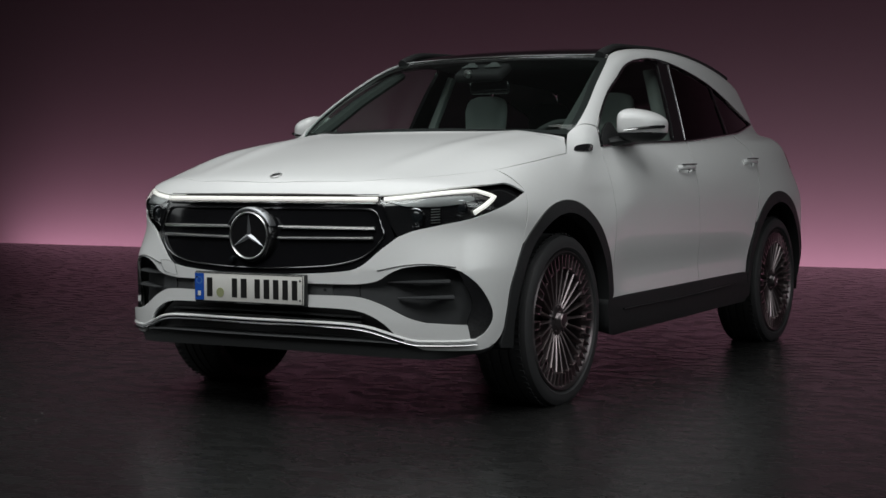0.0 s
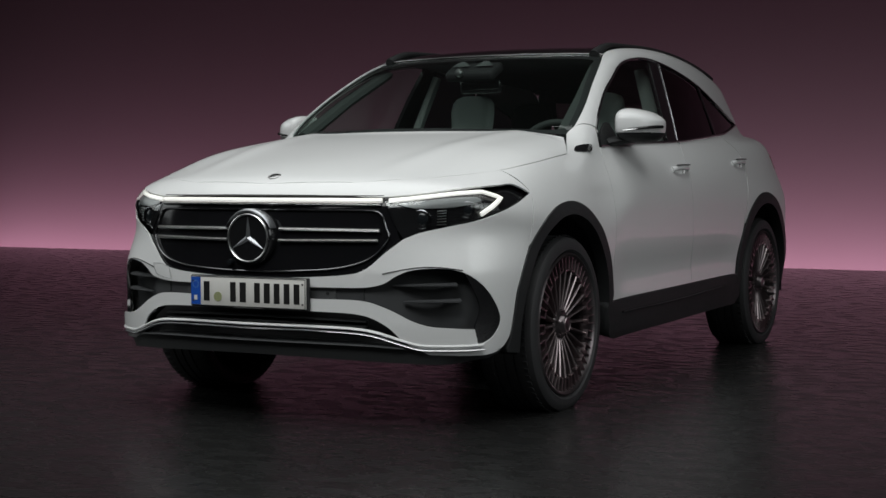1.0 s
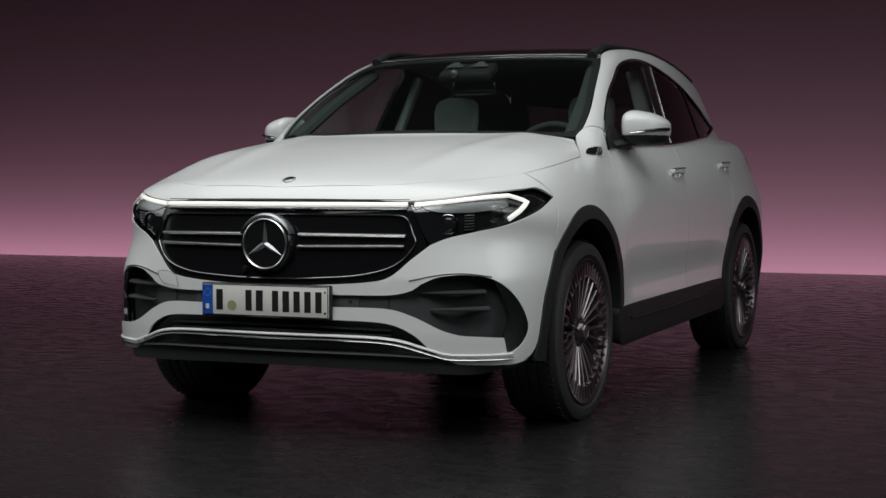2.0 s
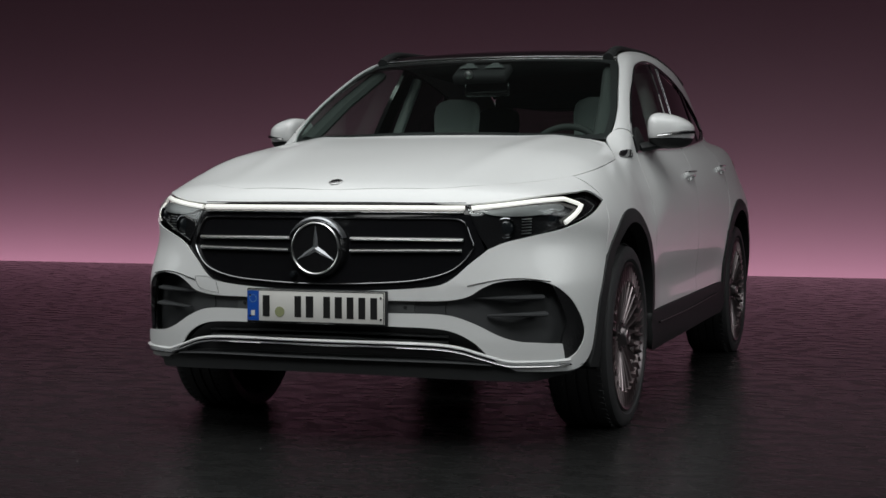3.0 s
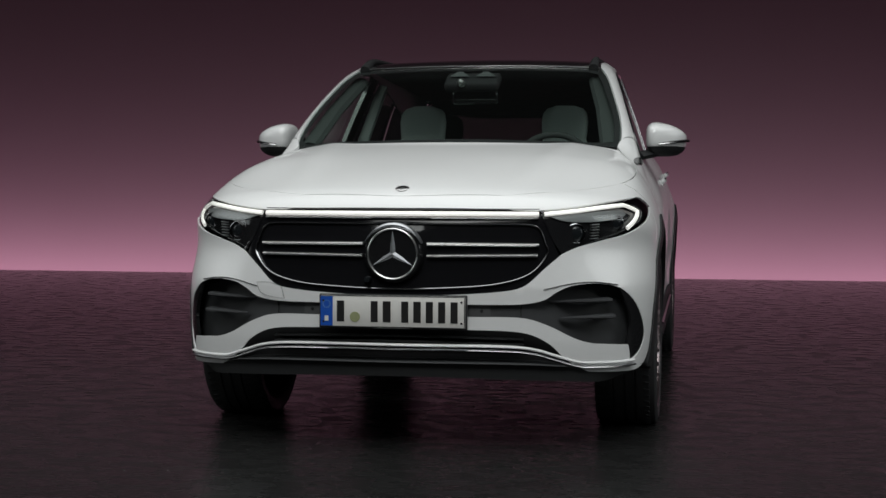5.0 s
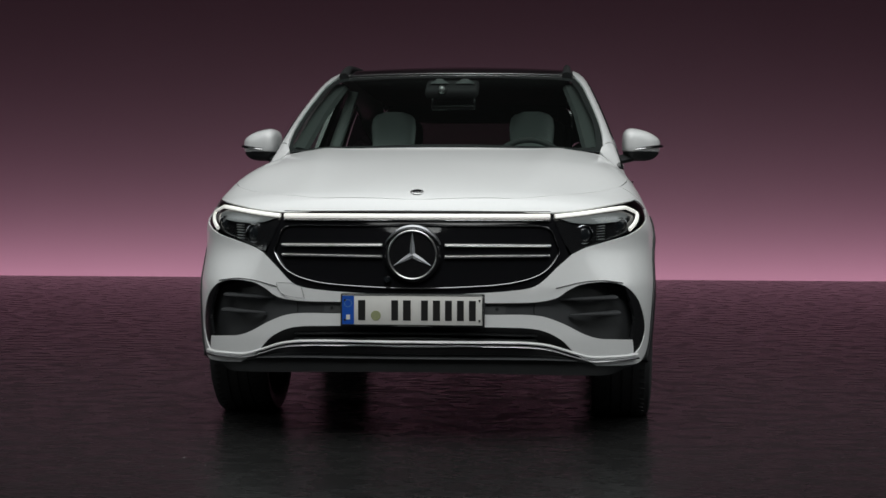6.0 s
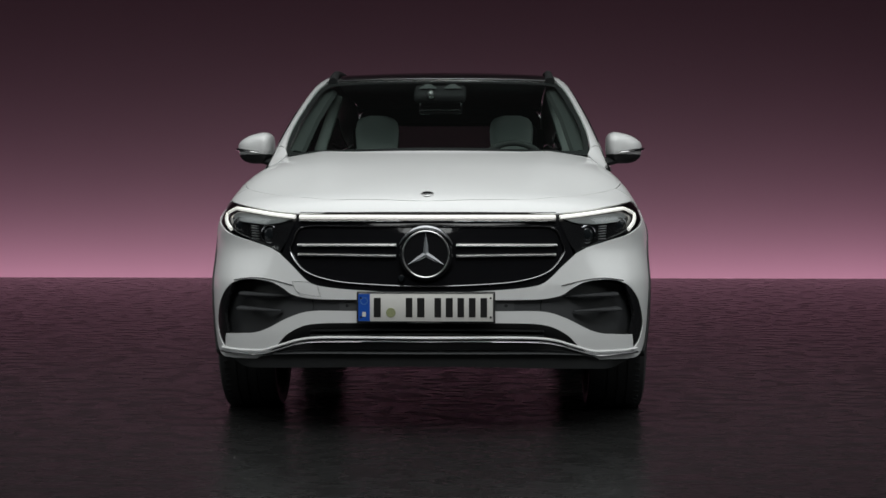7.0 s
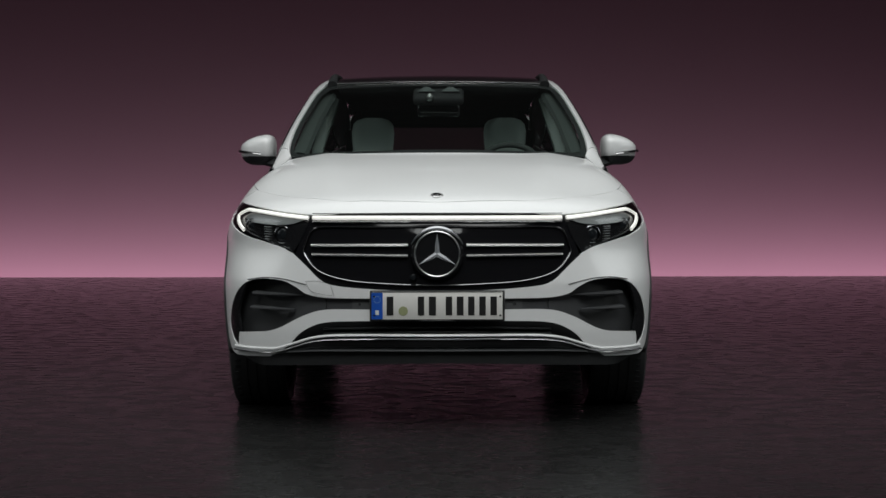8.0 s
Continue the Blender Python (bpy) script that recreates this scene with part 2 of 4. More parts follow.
def body_field(P):
    """Signed field of the outer skin: negative inside."""
    x, y, z = np.abs(P[..., 0]), P[..., 1], P[..., 2]
    # flanks, with wheel bulges, a shoulder and a hollow over the sills
    w = 0.902 - 0.26 * np.maximum(z - 0.82, 0) ** 1.4 - 0.22 * np.maximum(0.62 - z, 0) ** 2
    w = w + 0.022 * np.exp(-(y / 0.42) ** 2) * ramp(z, 1.02, 0.80)
    w = w + 0.020 * np.exp(-((y - 2.729) / 0.46) ** 2) * ramp(z, 1.05, 0.80)
    w = w - 0.016 * np.exp(-((z - 0.52) / 0.10) ** 2) * ramp(y, 0.35, 0.7) * ramp(y, 2.5, 2.0)
    w = w - 0.05 * np.maximum(y - 1.6, 0) ** 2 * ramp(z, 0.75, 1.1) * 0.40 - 0.10 * np.maximum(y - 2.9, 0) ** 2
    w = w - 0.015 * np.exp(-((z - 0.74) / 0.11) ** 2) * ramp(y, -0.1, -0.5)
    w = w - 0.030 * ramp(z, 0.92, 1.06) * np.exp(-((y - 0.45) / 0.35) ** 2)
    side = x - w
    # nose
    front = -0.905 + 0.30 * x ** 2 + 0.33 * x ** 8 + 0.15 * np.maximum(z - 0.60, 0) + 1.2 * np.maximum(z - 0.86, 0) ** 1.5 + 0.30 * np.maximum(0.42 - z, 0) ** 1.5
    front = front + 0.046 * ramp(x, 0.52, 0.85) * np.exp(-((z - 0.74) / 0.10) ** 2)
    nose = (front - y) * 0.93
    tail = (y - (3.555 - 0.30 * x ** 2 - 0.35 * np.maximum(z - 0.85, 0) ** 1.2 - 0.4 * np.maximum(0.5 - z, 0))) * 0.95
    # bonnet and the line carried back under the windows
    s = np.maximum(y + 0.865, 1e-4) / 1.165
    crest = 0.862 + 0.283 * np.minimum(s, 1.0) ** 0.51 + 0.018 * np.maximum(y - 0.3, 0) + 0.004 * ramp(y, -0.45, 0.1)
    ridge = 0.007 * np.exp(-((x - (0.40 + 0.12 * s)) / 0.06) ** 2) * ramp(y, -0.75, -0.4)
    top = (z - (crest - (0.030 + 0.09 * ramp(y, -0.10, -0.62)) * x ** 2 - (0.52 - 0.22 * ramp(y, -0.05, -0.60) + 0.34 * np.exp(-((y - 0.42) / 0.28) ** 2)) * x ** 10 + ridge)) * 0.95
    low = 0.24 - z
    lower = smax(smax(side, nose, 0.11), tail, 0.14)
    lower = smax(lower, top, 0.08)
    lower = smax(lower, low, 0.03)
    # cabin
    u = np.clip((z - 1.14) / 0.40, 0, 1)
    screen = ((0.262 + (z - 1.14) * 1.87 + 0.35 * x ** 2 - 0.26 * u * (1 - u)) - y) * 0.47
    roof = z - (1.616 - 0.100 * np.maximum(1.85 - y, 0) ** 2 - 0.085 * np.maximum(y - 1.85, 0) ** 2 - 0.056 * x ** 2)
    cabin_side = (x - (0.800 - 0.30 * (z - 1.10) - 0.15 * np.maximum(z - 1.10, 0) ** 2 - 0.060 * np.maximum(y - 1.7, 0) ** 2)) * 0.92
    hatch = (y - (3.30 - 0.70 * (z - 1.20) - 0.25 * x ** 2)) * 0.8
    upper = smax(smax(cabin_side, screen, 0.05), roof, 0.06)
    upper = smax(upper, hatch, 0.10)
    upper = smax(upper, 0.9 - z, 0.02)
    return smin(lower, upper, 0.035)


def body_normal(P, e=0.003):
    g = np.stack([body_field(P + d) - body_field(P - d) for d in np.eye(3) * e], -1)
    return g / np.linalg.norm(g, axis=-1, keepdims=True)


def outermost(O, D, far=3.2, steps=160):
    """Where rays from inside last leave the skin."""
    t = np.full(len(O), 0.0)
    done = np.zeros(len(O), bool)
    lo = np.zeros(len(O)); hi = np.full(len(O), far)
    ts = np.linspace(far, 0, steps)
    for a, b in zip(ts[:-1], ts[1:]):
        inside = body_field(O + D * b) < 0
        hit = inside & ~done
        lo[hit], hi[hit] = b, a
        done |= inside
    for _ in range(22):
        m = (lo + hi) / 2
        inside = body_field(O + D * m[:, None]) < 0
        lo, hi = np.where(inside, m, lo), np.where(inside, hi, m)
    return O + D * hi[:, None]


from mathutils.geometry import delaunay_2d_cdt

AXIS_Z, NOSE_C = 0.62, np.array((0.0, 0.25, 0.62))


def flat(P, kind):
    """Lays points near the skin out flat: round the length axis, or round a point inside the nose."""
    P = np.asarray(P, float)
    if kind == "round":
        return np.stack([P[:, 1], 0.75 * np.arctan2(P[:, 2] - AXIS_Z, P[:, 0])], -1)
    d = P - NOSE_C
    return 1.1 * np.stack([np.arctan2(d[:, 0], -d[:, 1]), np.arctan2(d[:, 2], np.hypot(d[:, 0], d[:, 1]))], -1)


def raised(F, kind):
    """From the flat lay-out to the skin."""
    F = np.asarray(F, float)
    if kind == "round":
        a = F[:, 1] / 0.75
        O = np.stack([0 * a, F[:, 0], 0 * a + AXIS_Z], -1)
        D = np.stack([np.cos(a), 0 * a, np.sin(a)], -1)
    else:
        u, v = F[:, 0] / 1.1, F[:, 1] / 1.1
        O = np.tile(NOSE_C, (len(F), 1))
        D = np.stack([np.sin(u) * np.cos(v), -np.cos(u) * np.cos(v), np.sin(v)], -1)
    return outermost(O, D)


def settle(points, kind="round", shift=(0, 0, 0)):
    """The same points, laid onto the skin."""
    return [tuple(p + np.array(shift)) for p in raised(flat(points, kind), kind)]


def inside(points, loop):
    x, y = points[:, 0], points[:, 1]
    odd = np.zeros(len(points), bool)
    a, b = loop, np.roll(loop, -1, 0)
    for (x0, y0), (x1, y1) in zip(a, b):
        if y0 != y1:
            cross = ((y0 > y) != (y1 > y)) & (x < (x1 - x0) * (y - y0) / (y1 - y0) + x0)
            odd ^= cross
    return odd


def both(half, centre=True):
    """A whole outline from its right half, which begins and ends on the centre line."""
    left = [(-p[0], *p[1:]) for p in half[::-1]]
    return list(half) + (left[1:-1] if centre else left)


def skin(name, outline, mat, parent, kind="round", holes=(), corners=(), hole_corners=(), lift=0.0, thick=0.012, res=0.03, side=1, label=""):
    """One sheet of the skin, cut to an outline, lifted off it and turned in along its edges."""
    loops = [spline(flat(outline, kind), corners, res * 0.6)]
    for i, h in enumerate(holes):
        loops.append(spline(flat(h, kind), hole_corners[i] if i < len(hole_corners) else (), res * 0.6))
    lo, hi = loops[0].min(0), loops[0].max(0)
    gx, gy = np.meshgrid(np.arange(lo[0], hi[0], res), np.arange(lo[1], hi[1], res * 0.87))
    gx = gx + (np.arange(gx.shape[0]) % 2)[:, None] * res * 0.5
    G = np.stack([gx.ravel(), gy.ravel()], -1)
    keep = inside(G, loops[0])
    edge = np.concatenate(loops)
    for h in loops[1:]:
        keep &= ~inside(G, h)
    G = G[keep]
    near = np.array([((edge - g) ** 2).sum(1).min() for g in G]) if len(G) else np.zeros(0)
    G = G[near > (res * 0.42) ** 2]
    pts = np.concatenate([edge, G])
    links, base = [], 0
    for lp in loops:
        links += [(base + i, base + (i + 1) % len(lp)) for i in range(len(lp))]
        base += len(lp)
    V, _, F, *_ = delaunay_2d_cdt([Vector(p) for p in pts], links, [], 0, 1e-6)
    V = np.array([tuple(v) for v in V])
    F = np.array([f for f in F])
    C = V[F].mean(1)
    ok = inside(C, loops[0])
    for h in loops[1:]:
        ok &= ~inside(C, h)
    F = F[ok]
    P = raised(V, kind)
    N = body_normal(P)
    up = lift(P) if callable(lift) else lift
    P = P + N * np.reshape(up, (-1, 1))
    if side < 0:
        P, N = P * (-1, 1, 1), N * (-1, 1, 1)
    a, b, c = P[F[:, 0]], P[F[:, 1]], P[F[:, 2]]
    wrong = (np.cross(b - a, c - a) * N[F[:, 0]]).sum(1) < 0
    F[wrong] = F[wrong][:, ::-1]
    count = {}
    for f in F:
        for e in ((f[0], f[1]), (f[1], f[2]), (f[2], f[0])):
            count[e] = 1
    rim = [e for e in count if (e[1], e[0]) not in count]
    ring = sorted({v for e in rim for v in e})
    slot = {v: i for i, v in enumerate(ring)}
    out = np.zeros((len(ring), 3))
    for e in rim:
        o = np.cross(P[e[1]] - P[e[0]], N[e[0]])
        out[slot[e[0]]] += o
        out[slot[e[1]]] += o
    out /= np.linalg.norm(out, axis=1, keepdims=True) + 1e-12
    n0, n1 = len(P), len(P) + len(ring)
    verts = np.concatenate([P, P[ring], P[ring] - N[ring] * thick])
    norms = np.concatenate([N, out, out])
    faces = [tuple(f) for f in F] + [(n0 + slot[e[1]], n0 + slot[e[0]], n1 + slot[e[0]], n1 + slot[e[1]]) for e in rim]
    return mesh_object(name, verts, faces, mat, parent, label, True, norms)


def marks(outline, *points):
    """The places of named corner points in an outline, and of their mirror images."""
    rows = [tuple(p) for p in outline]
    out = []
    for p in points:
        for q in (tuple(p), (-p[0], *p[1:])):
            if q in rows:
                out.append(rows.index(q))
    return tuple(out)


def on_skin(points, kind="round", lift=0.0, step=0.02, corners=(), closed=False, side=1):
    F = spline(flat(points, kind), corners, step, closed)
    P = raised(F, kind)
    N = body_normal(P)
    P = P + N * lift
    return (P * (side, 1, 1), N * (side, 1, 1))


def strip(name, points, rx, ry, mat, parent, kind="round", lift=0.0, closed=False, side=1, corners=(), label="", step=0.02):
    P, N = on_skin(points, kind, lift, step, corners, closed, side)
    return part(name, tube(P, rx, ry, closed, 8, N), mat, parent, label)


# ---- the studio ----
def slab(name, x0, x1, y0, y1, z0, z1, mat, label):
    bm = box(x1 - x0, y1 - y0, z1 - z0, pose((x0 + x1) / 2, (y0 + y1) / 2, (z0 + z1) / 2))
    ob = part(name, bm, mat, None, label, smooth=False)
    return tagged(ob, kind="structure")


slab("floor", -22, 18, -14, FLOOR_EDGE, -0.3, FLOOR_Z, FLOOR, "dark glossy rippled studio floor reflecting pink light")
slab("trough_floor", -22, 18, FLOOR_EDGE + 0.002, WALL_Y, -1.4, -1.2, BLACKOUT, "black trough behind the edge of the floor")
slab("wall_north", -22, 18, WALL_Y, WALL_Y + 0.2, -1.4, 8.0, WALL, "painted studio backdrop washed with pink light from below")
slab("wall_south", -22, 18, -14.2, -14, -0.3, 8.0, BLACKOUT, "black drape closing the studio")
slab("wall_west", -22.2, -22, -14, WALL_Y, -1.4, 8.0, BLACKOUT, "black drape closing the studio")
slab("wall_east", 18, 18.2, -14, WALL_Y, -1.4, 8.0, BLACKOUT, "black drape closing the studio")
slab("ceiling", -22, 18, -14, WALL_Y, 8.0, 8.2, BLACKOUT, "black studio ceiling")

# ---- the car ----
car = tagged(new("car"), "white compact electric crossover with lit front strip on dark studio floor", "car")
R_WHEEL, Y_REAR = 0.360, 2.729


def arc(yc, r, a0, a1, n, x=0.9):
    """Points round a wheel's centre; 0 degrees points to the tail, 90 up."""
    return [(x, yc + r * math.cos(radians(a)), R_WHEEL + r * math.sin(radians(a))) for a in np.linspace(a0, a1, n)]


# bonnet
HOOD_HALF = [(0, -0.787, 0.922), (0.349, -0.744, 0.926), (0.512, -0.668, 0.936), (0.60, -0.595, 0.941), (0.69, -0.475, 0.953), (0.752, -0.35, 0.968), (0.790, -0.20, 0.992), (0.802, -0.055, 1.012), (0.797, 0.13, 1.034), (0.790, 0.235, 1.045), (0.715, 0.385, 1.118), (0.60, 0.345, 1.135), (0.34, 0.275, 1.147), (0, 0.248, 1.152)]
HOOD = both(HOOD_HALF)
skin("bonnet", HOOD, PAINT, car, corners=marks(HOOD, HOOD_HALF[9], HOOD_HALF[10]), res=0.03)

# nose: white bumper skin with the lamp-and-grille opening and the vent channel cut out of it
LAMP_TOP = [(0.502, -0.770, 0.877), (0.62, -0.708, 0.888), (0.72, -0.60, 0.903), (0.80, -0.44, 0.915), (0.824, -0.365, 0.918)]
LAMP_TIP = (0.868, -0.295, 0.887)
LAMP_LOW = [(0.858, -0.44, 0.837), (0.815, -0.585, 0.794), (0.72, -0.68, 0.768), (0.64, -0.742, 0.747)]
LAMP_IN = (0.588, -0.776, 0.724)
MASK_LOW = [(0.537, -0.816, 0.677), (0.46, -0.841, 0.612), (0.383, -0.861, 0.592), (0.20, -0.895, 0.580)]
UPPER_HOLE = both([(0, -0.831, 0.884), (0.25, -0.815, 0.883), *LAMP_TOP, LAMP_TIP, *LAMP_LOW, LAMP_IN, *MASK_LOW, (0, -0.905, 0.576)])
VENT_OUT = [(0.524, -0.821, 0.560), (0.57, -0.80, 0.590), (0.628, -0.779, 0.612), (0.72, -0.725, 0.617), (0.793, -0.665, 0.596), (0.845, -0.597, 0.53), (0.868, -0.545, 0.433), (0.853, -0.572, 0.367)]
WING_TOP = [(0.809, -0.645, 0.394), (0.733, -0.715, 0.401), (0.686, -0.747, 0.406), (0.628, -0.778, 0.425), (0.538, -0.816, 0.472), (0.449, -0.844, 0.499), (0.274, -0.883, 0.503)]
VENT_HOLE = both([(0, -0.905, 0.545), (0.274, -0.883, 0.545), (0.449, -0.844, 0.546), *VENT_OUT, (0.815, -0.628, 0.330), *WING_TOP, (0, -0.903, 0.503)])
BONNET_SEAM = settle(HOOD_HALF[:6], shift=(0, -0.0018, -0.0014))
WING_SEAM = settle([(0.875, -0.290, 0.890), (0.905, -0.372, 0.690)], "nose")
BUMPER_HALF = [*BONNET_SEAM, *WING_SEAM,
    (0.899, -0.458, 0.545), (0.890, -0.480, 0.440), (0.880, -0.495, 0.360), (0.862, -0.535, 0.314), (0.836, -0.589, 0.297), (0.796, -0.647, 0.297), (0.676, -0.742, 0.303),
    (0.60, -0.785, 0.350), (0.538, -0.816, 0.410), (0.449, -0.844, 0.448), (0.274, -0.882, 0.458), (0, -0.903, 0.460)]
BUMPER = both(BUMPER_HALF)
# painted strip added behind the joint of bonnet and bumper so its gap shows paler
strip("bonnet_gap_strip", [(-x, y, z) for x, y, z in BONNET_SEAM[:0:-1]] + list(BONNET_SEAM), 0.006, 0.003, PAINT, car, lift=-0.0048)


def bumper_lift(P):
    """A hollow under the grille, and a wing that stands proud at its lower edge."""
    x, z = np.abs(P[:, 0]), P[:, 2]
    hollow = -0.014 * np.exp(-((z - 0.552) / 0.014) ** 2) * ramp(x, 0.56, 0.44)
    wing_mid = 0.465 - 0.10 * ramp(x, 0.42, 0.68)
    wing = 0.014 * np.exp(-((z - wing_mid) / 0.06) ** 2) * ramp(x, 0.86, 0.78) * ramp(z, 0.54, 0.50)
    return hollow + wing


skin("front_bumper", BUMPER, PAINT, car, "nose", holes=(UPPER_HOLE, VENT_HOLE), corners=marks(BUMPER, *BUMPER_HALF[5:8], BUMPER_HALF[14]),
     hole_corners=(marks(UPPER_HOLE, LAMP_TOP[0], LAMP_TIP, LAMP_IN), marks(VENT_HOLE, (0.815, -0.628, 0.330), WING_TOP[0])), lift=bumper_lift, thick=0.007, res=0.022)

# grille
GRILLE_MASK = both([(0, -0.84, 0.889), (0.25, -0.82, 0.888), (0.498, -0.765, 0.884), (0.545, -0.79, 0.81), (0.588, -0.80, 0.722), (0.54, -0.816, 0.667), (0.462, -0.84, 0.602), (0.385, -0.86, 0.582), (0.20, -0.9, 0.572), (0, -0.905, 0.568)])
skin("grille", GRILLE_MASK, GRILLE_BLACK, car, "nose", corners=(2, 4, 14, 16), lift=-0.010, res=0.03, label="gloss black closed grille panel")
FRAME = both([(0, -0.86, 0.830), (0.25, -0.85, 0.830), (0.46, -0.80, 0.828), (0.508, -0.80, 0.815), (0.535, -0.81, 0.765), (0.545, -0.812, 0.730), (0.482, -0.834, 0.656), (0.361, -0.866, 0.618), (0.18, -0.9, 0.604), (0, -0.905, 0.600)])
strip("grille_frame", FRAME, 0.0034, 0.006, FRAME_DARK, car, "nose", -0.006, True)
strip("light_strip", [(-0.497, -0.77, 0.864), (-0.25, -0.83, 0.866), (0, -0.85, 0.867), (0.25, -0.83, 0.866), (0.497, -0.77, 0.864)], 0.0095, 0.008, BAR_LIT, car, "nose", -0.004, label="lit white light strip")
strip("strip_edge", [(-0.497, -0.78, 0.848), (-0.25, -0.84, 0.850), (0, -0.86, 0.851), (0.25, -0.84, 0.850), (0.497, -0.78, 0.848)], 0.004, 0.010, CHROME, car, "nose", -0.004)
# black rod draws the thin dark gap above the light strip
strip("strip_edge", [(-0.499, -0.76, 0.880), (-0.25, -0.82, 0.882), (0, -0.84, 0.883), (0.25, -0.82, 0.882), (0.499, -0.76, 0.880)], 0.0028, 0.008, GLOSS_BLACK, car, "nose", -0.006)
for s in (1, -1):
    for z0, z1, x1 in ((0.761, 0.757, 0.512), (0.717, 0.719, 0.505)):
        strip("grille_bar", [(0.118, -0.90, z0), (0.30, -0.87, (z0 + z1) / 2), (x1, -0.82, z1)], 0.0068, 0.014, SATIN, car, "nose", -0.004, side=s)
# emblem: a dark dish with a ring and three blades
EMBLEM = pose(0, -0.905, 0.724)
emblem = part("emblem", lathe([(0.0, -0.012), (0.098, -0.010), (0.104, 0.0), (0.104, 0.05), (0.0, 0.05)], 48, EMBLEM @ pose(0, 0, 0, 0, 0, 90)), GLOSS_BLACK, car, "round emblem plate with chrome ring")
ring_line = [(0.0885 * math.cos(a), -0.917, 0.724 + 0.0885 * math.sin(a)) for a in np.linspace(0, math.tau, 56, endpoint=False)]
part("ring", tube(ring_line, 0.0037, 0.0055, True, 8, np.tile((0, -1.0, 0), (56, 1))), SATIN, emblem)
bm = bmesh.new()
crescent = []
for a in np.linspace(radians(20), radians(160), 41):
    t = 0.0015 + 0.0125 * math.sin((a - radians(20)) / radians(140) * math.pi) ** 0.7
    section = ((0.1095, -0.880), (0.1095, -0.914), (0.1085 - t * 0.4, -0.9205), (0.1095 - t, -0.917), (0.1095 - t, -0.880))
    crescent.append([bm.verts.new((r * math.cos(a), y, 0.724 + r * math.sin(a))) for r, y in section])
for a, b in zip(crescent[:-1], crescent[1:]):
    for q in range(5):
        bm.faces.new((a[q], a[(q + 1) % 5], b[(q + 1) % 5], b[q]))
bm.faces.new(crescent[0])
bm.faces.new(crescent[-1][::-1])
bmesh.ops.recalc_face_normals(bm, faces=bm.faces[:])
part("brow", bm, STAR, emblem, "grey crescent over the ring")
for k in range(3):
    bm = bmesh.new()
    a = radians(90 + 120 * k)
    d, q = Vector((math.cos(a), 0, math.sin(a))), Vector((-math.sin(a), 0, math.cos(a)))
    o = Vector((0, -0.920, 0.724))
    tip, mid, back = o + d * 0.083, o + Vector((0, -0.006, 0)), Vector((0, 0.006, 0))
    l, r = o + d * 0.0095 * 0.5 + q * 0.0130 + back, o + d * 0.0095 * 0.5 - q * 0.0130 + back
    v = [bm.verts.new(p) for p in (mid, l, tip, r)]
    bm.faces.new((v[0], v[1], v[2]))
    bm.faces.new((v[0], v[2], v[3]))
    part("blade", bm, STAR, emblem, smooth=False)
part("front_camera", lathe([(0.0, -0.012), (0.009, -0.010), (0.013, 0.0), (0.013, 0.03)], 16, pose(-0.095, -0.898, 0.630) @ pose(0, 0, 0, 0, 0, 90)), LENS, car, "small black parking camera")
# bonnet badge
spot, away = on_skin([(-0.001, -0.738, 0.95), (0.001, -0.738, 0.95)], lift=0.001)
seat_badge = Matrix.Translation(spot[0]) @ Vector(away[0]).to_track_quat("X", "Z").to_matrix().to_4x4()
badge = part("bonnet_badge", lathe([(0.0, 0.003), (0.020, 0.003), (0.025, 0.0015), (0.026, -0.004)], 28, seat_badge), SATIN, car, "small round silver badge")
part("badge_dish", lathe([(0.0, 0.0045), (0.015, 0.0042), (0.0165, 0.003)], 24, seat_badge), GLOSS_BLACK, badge)

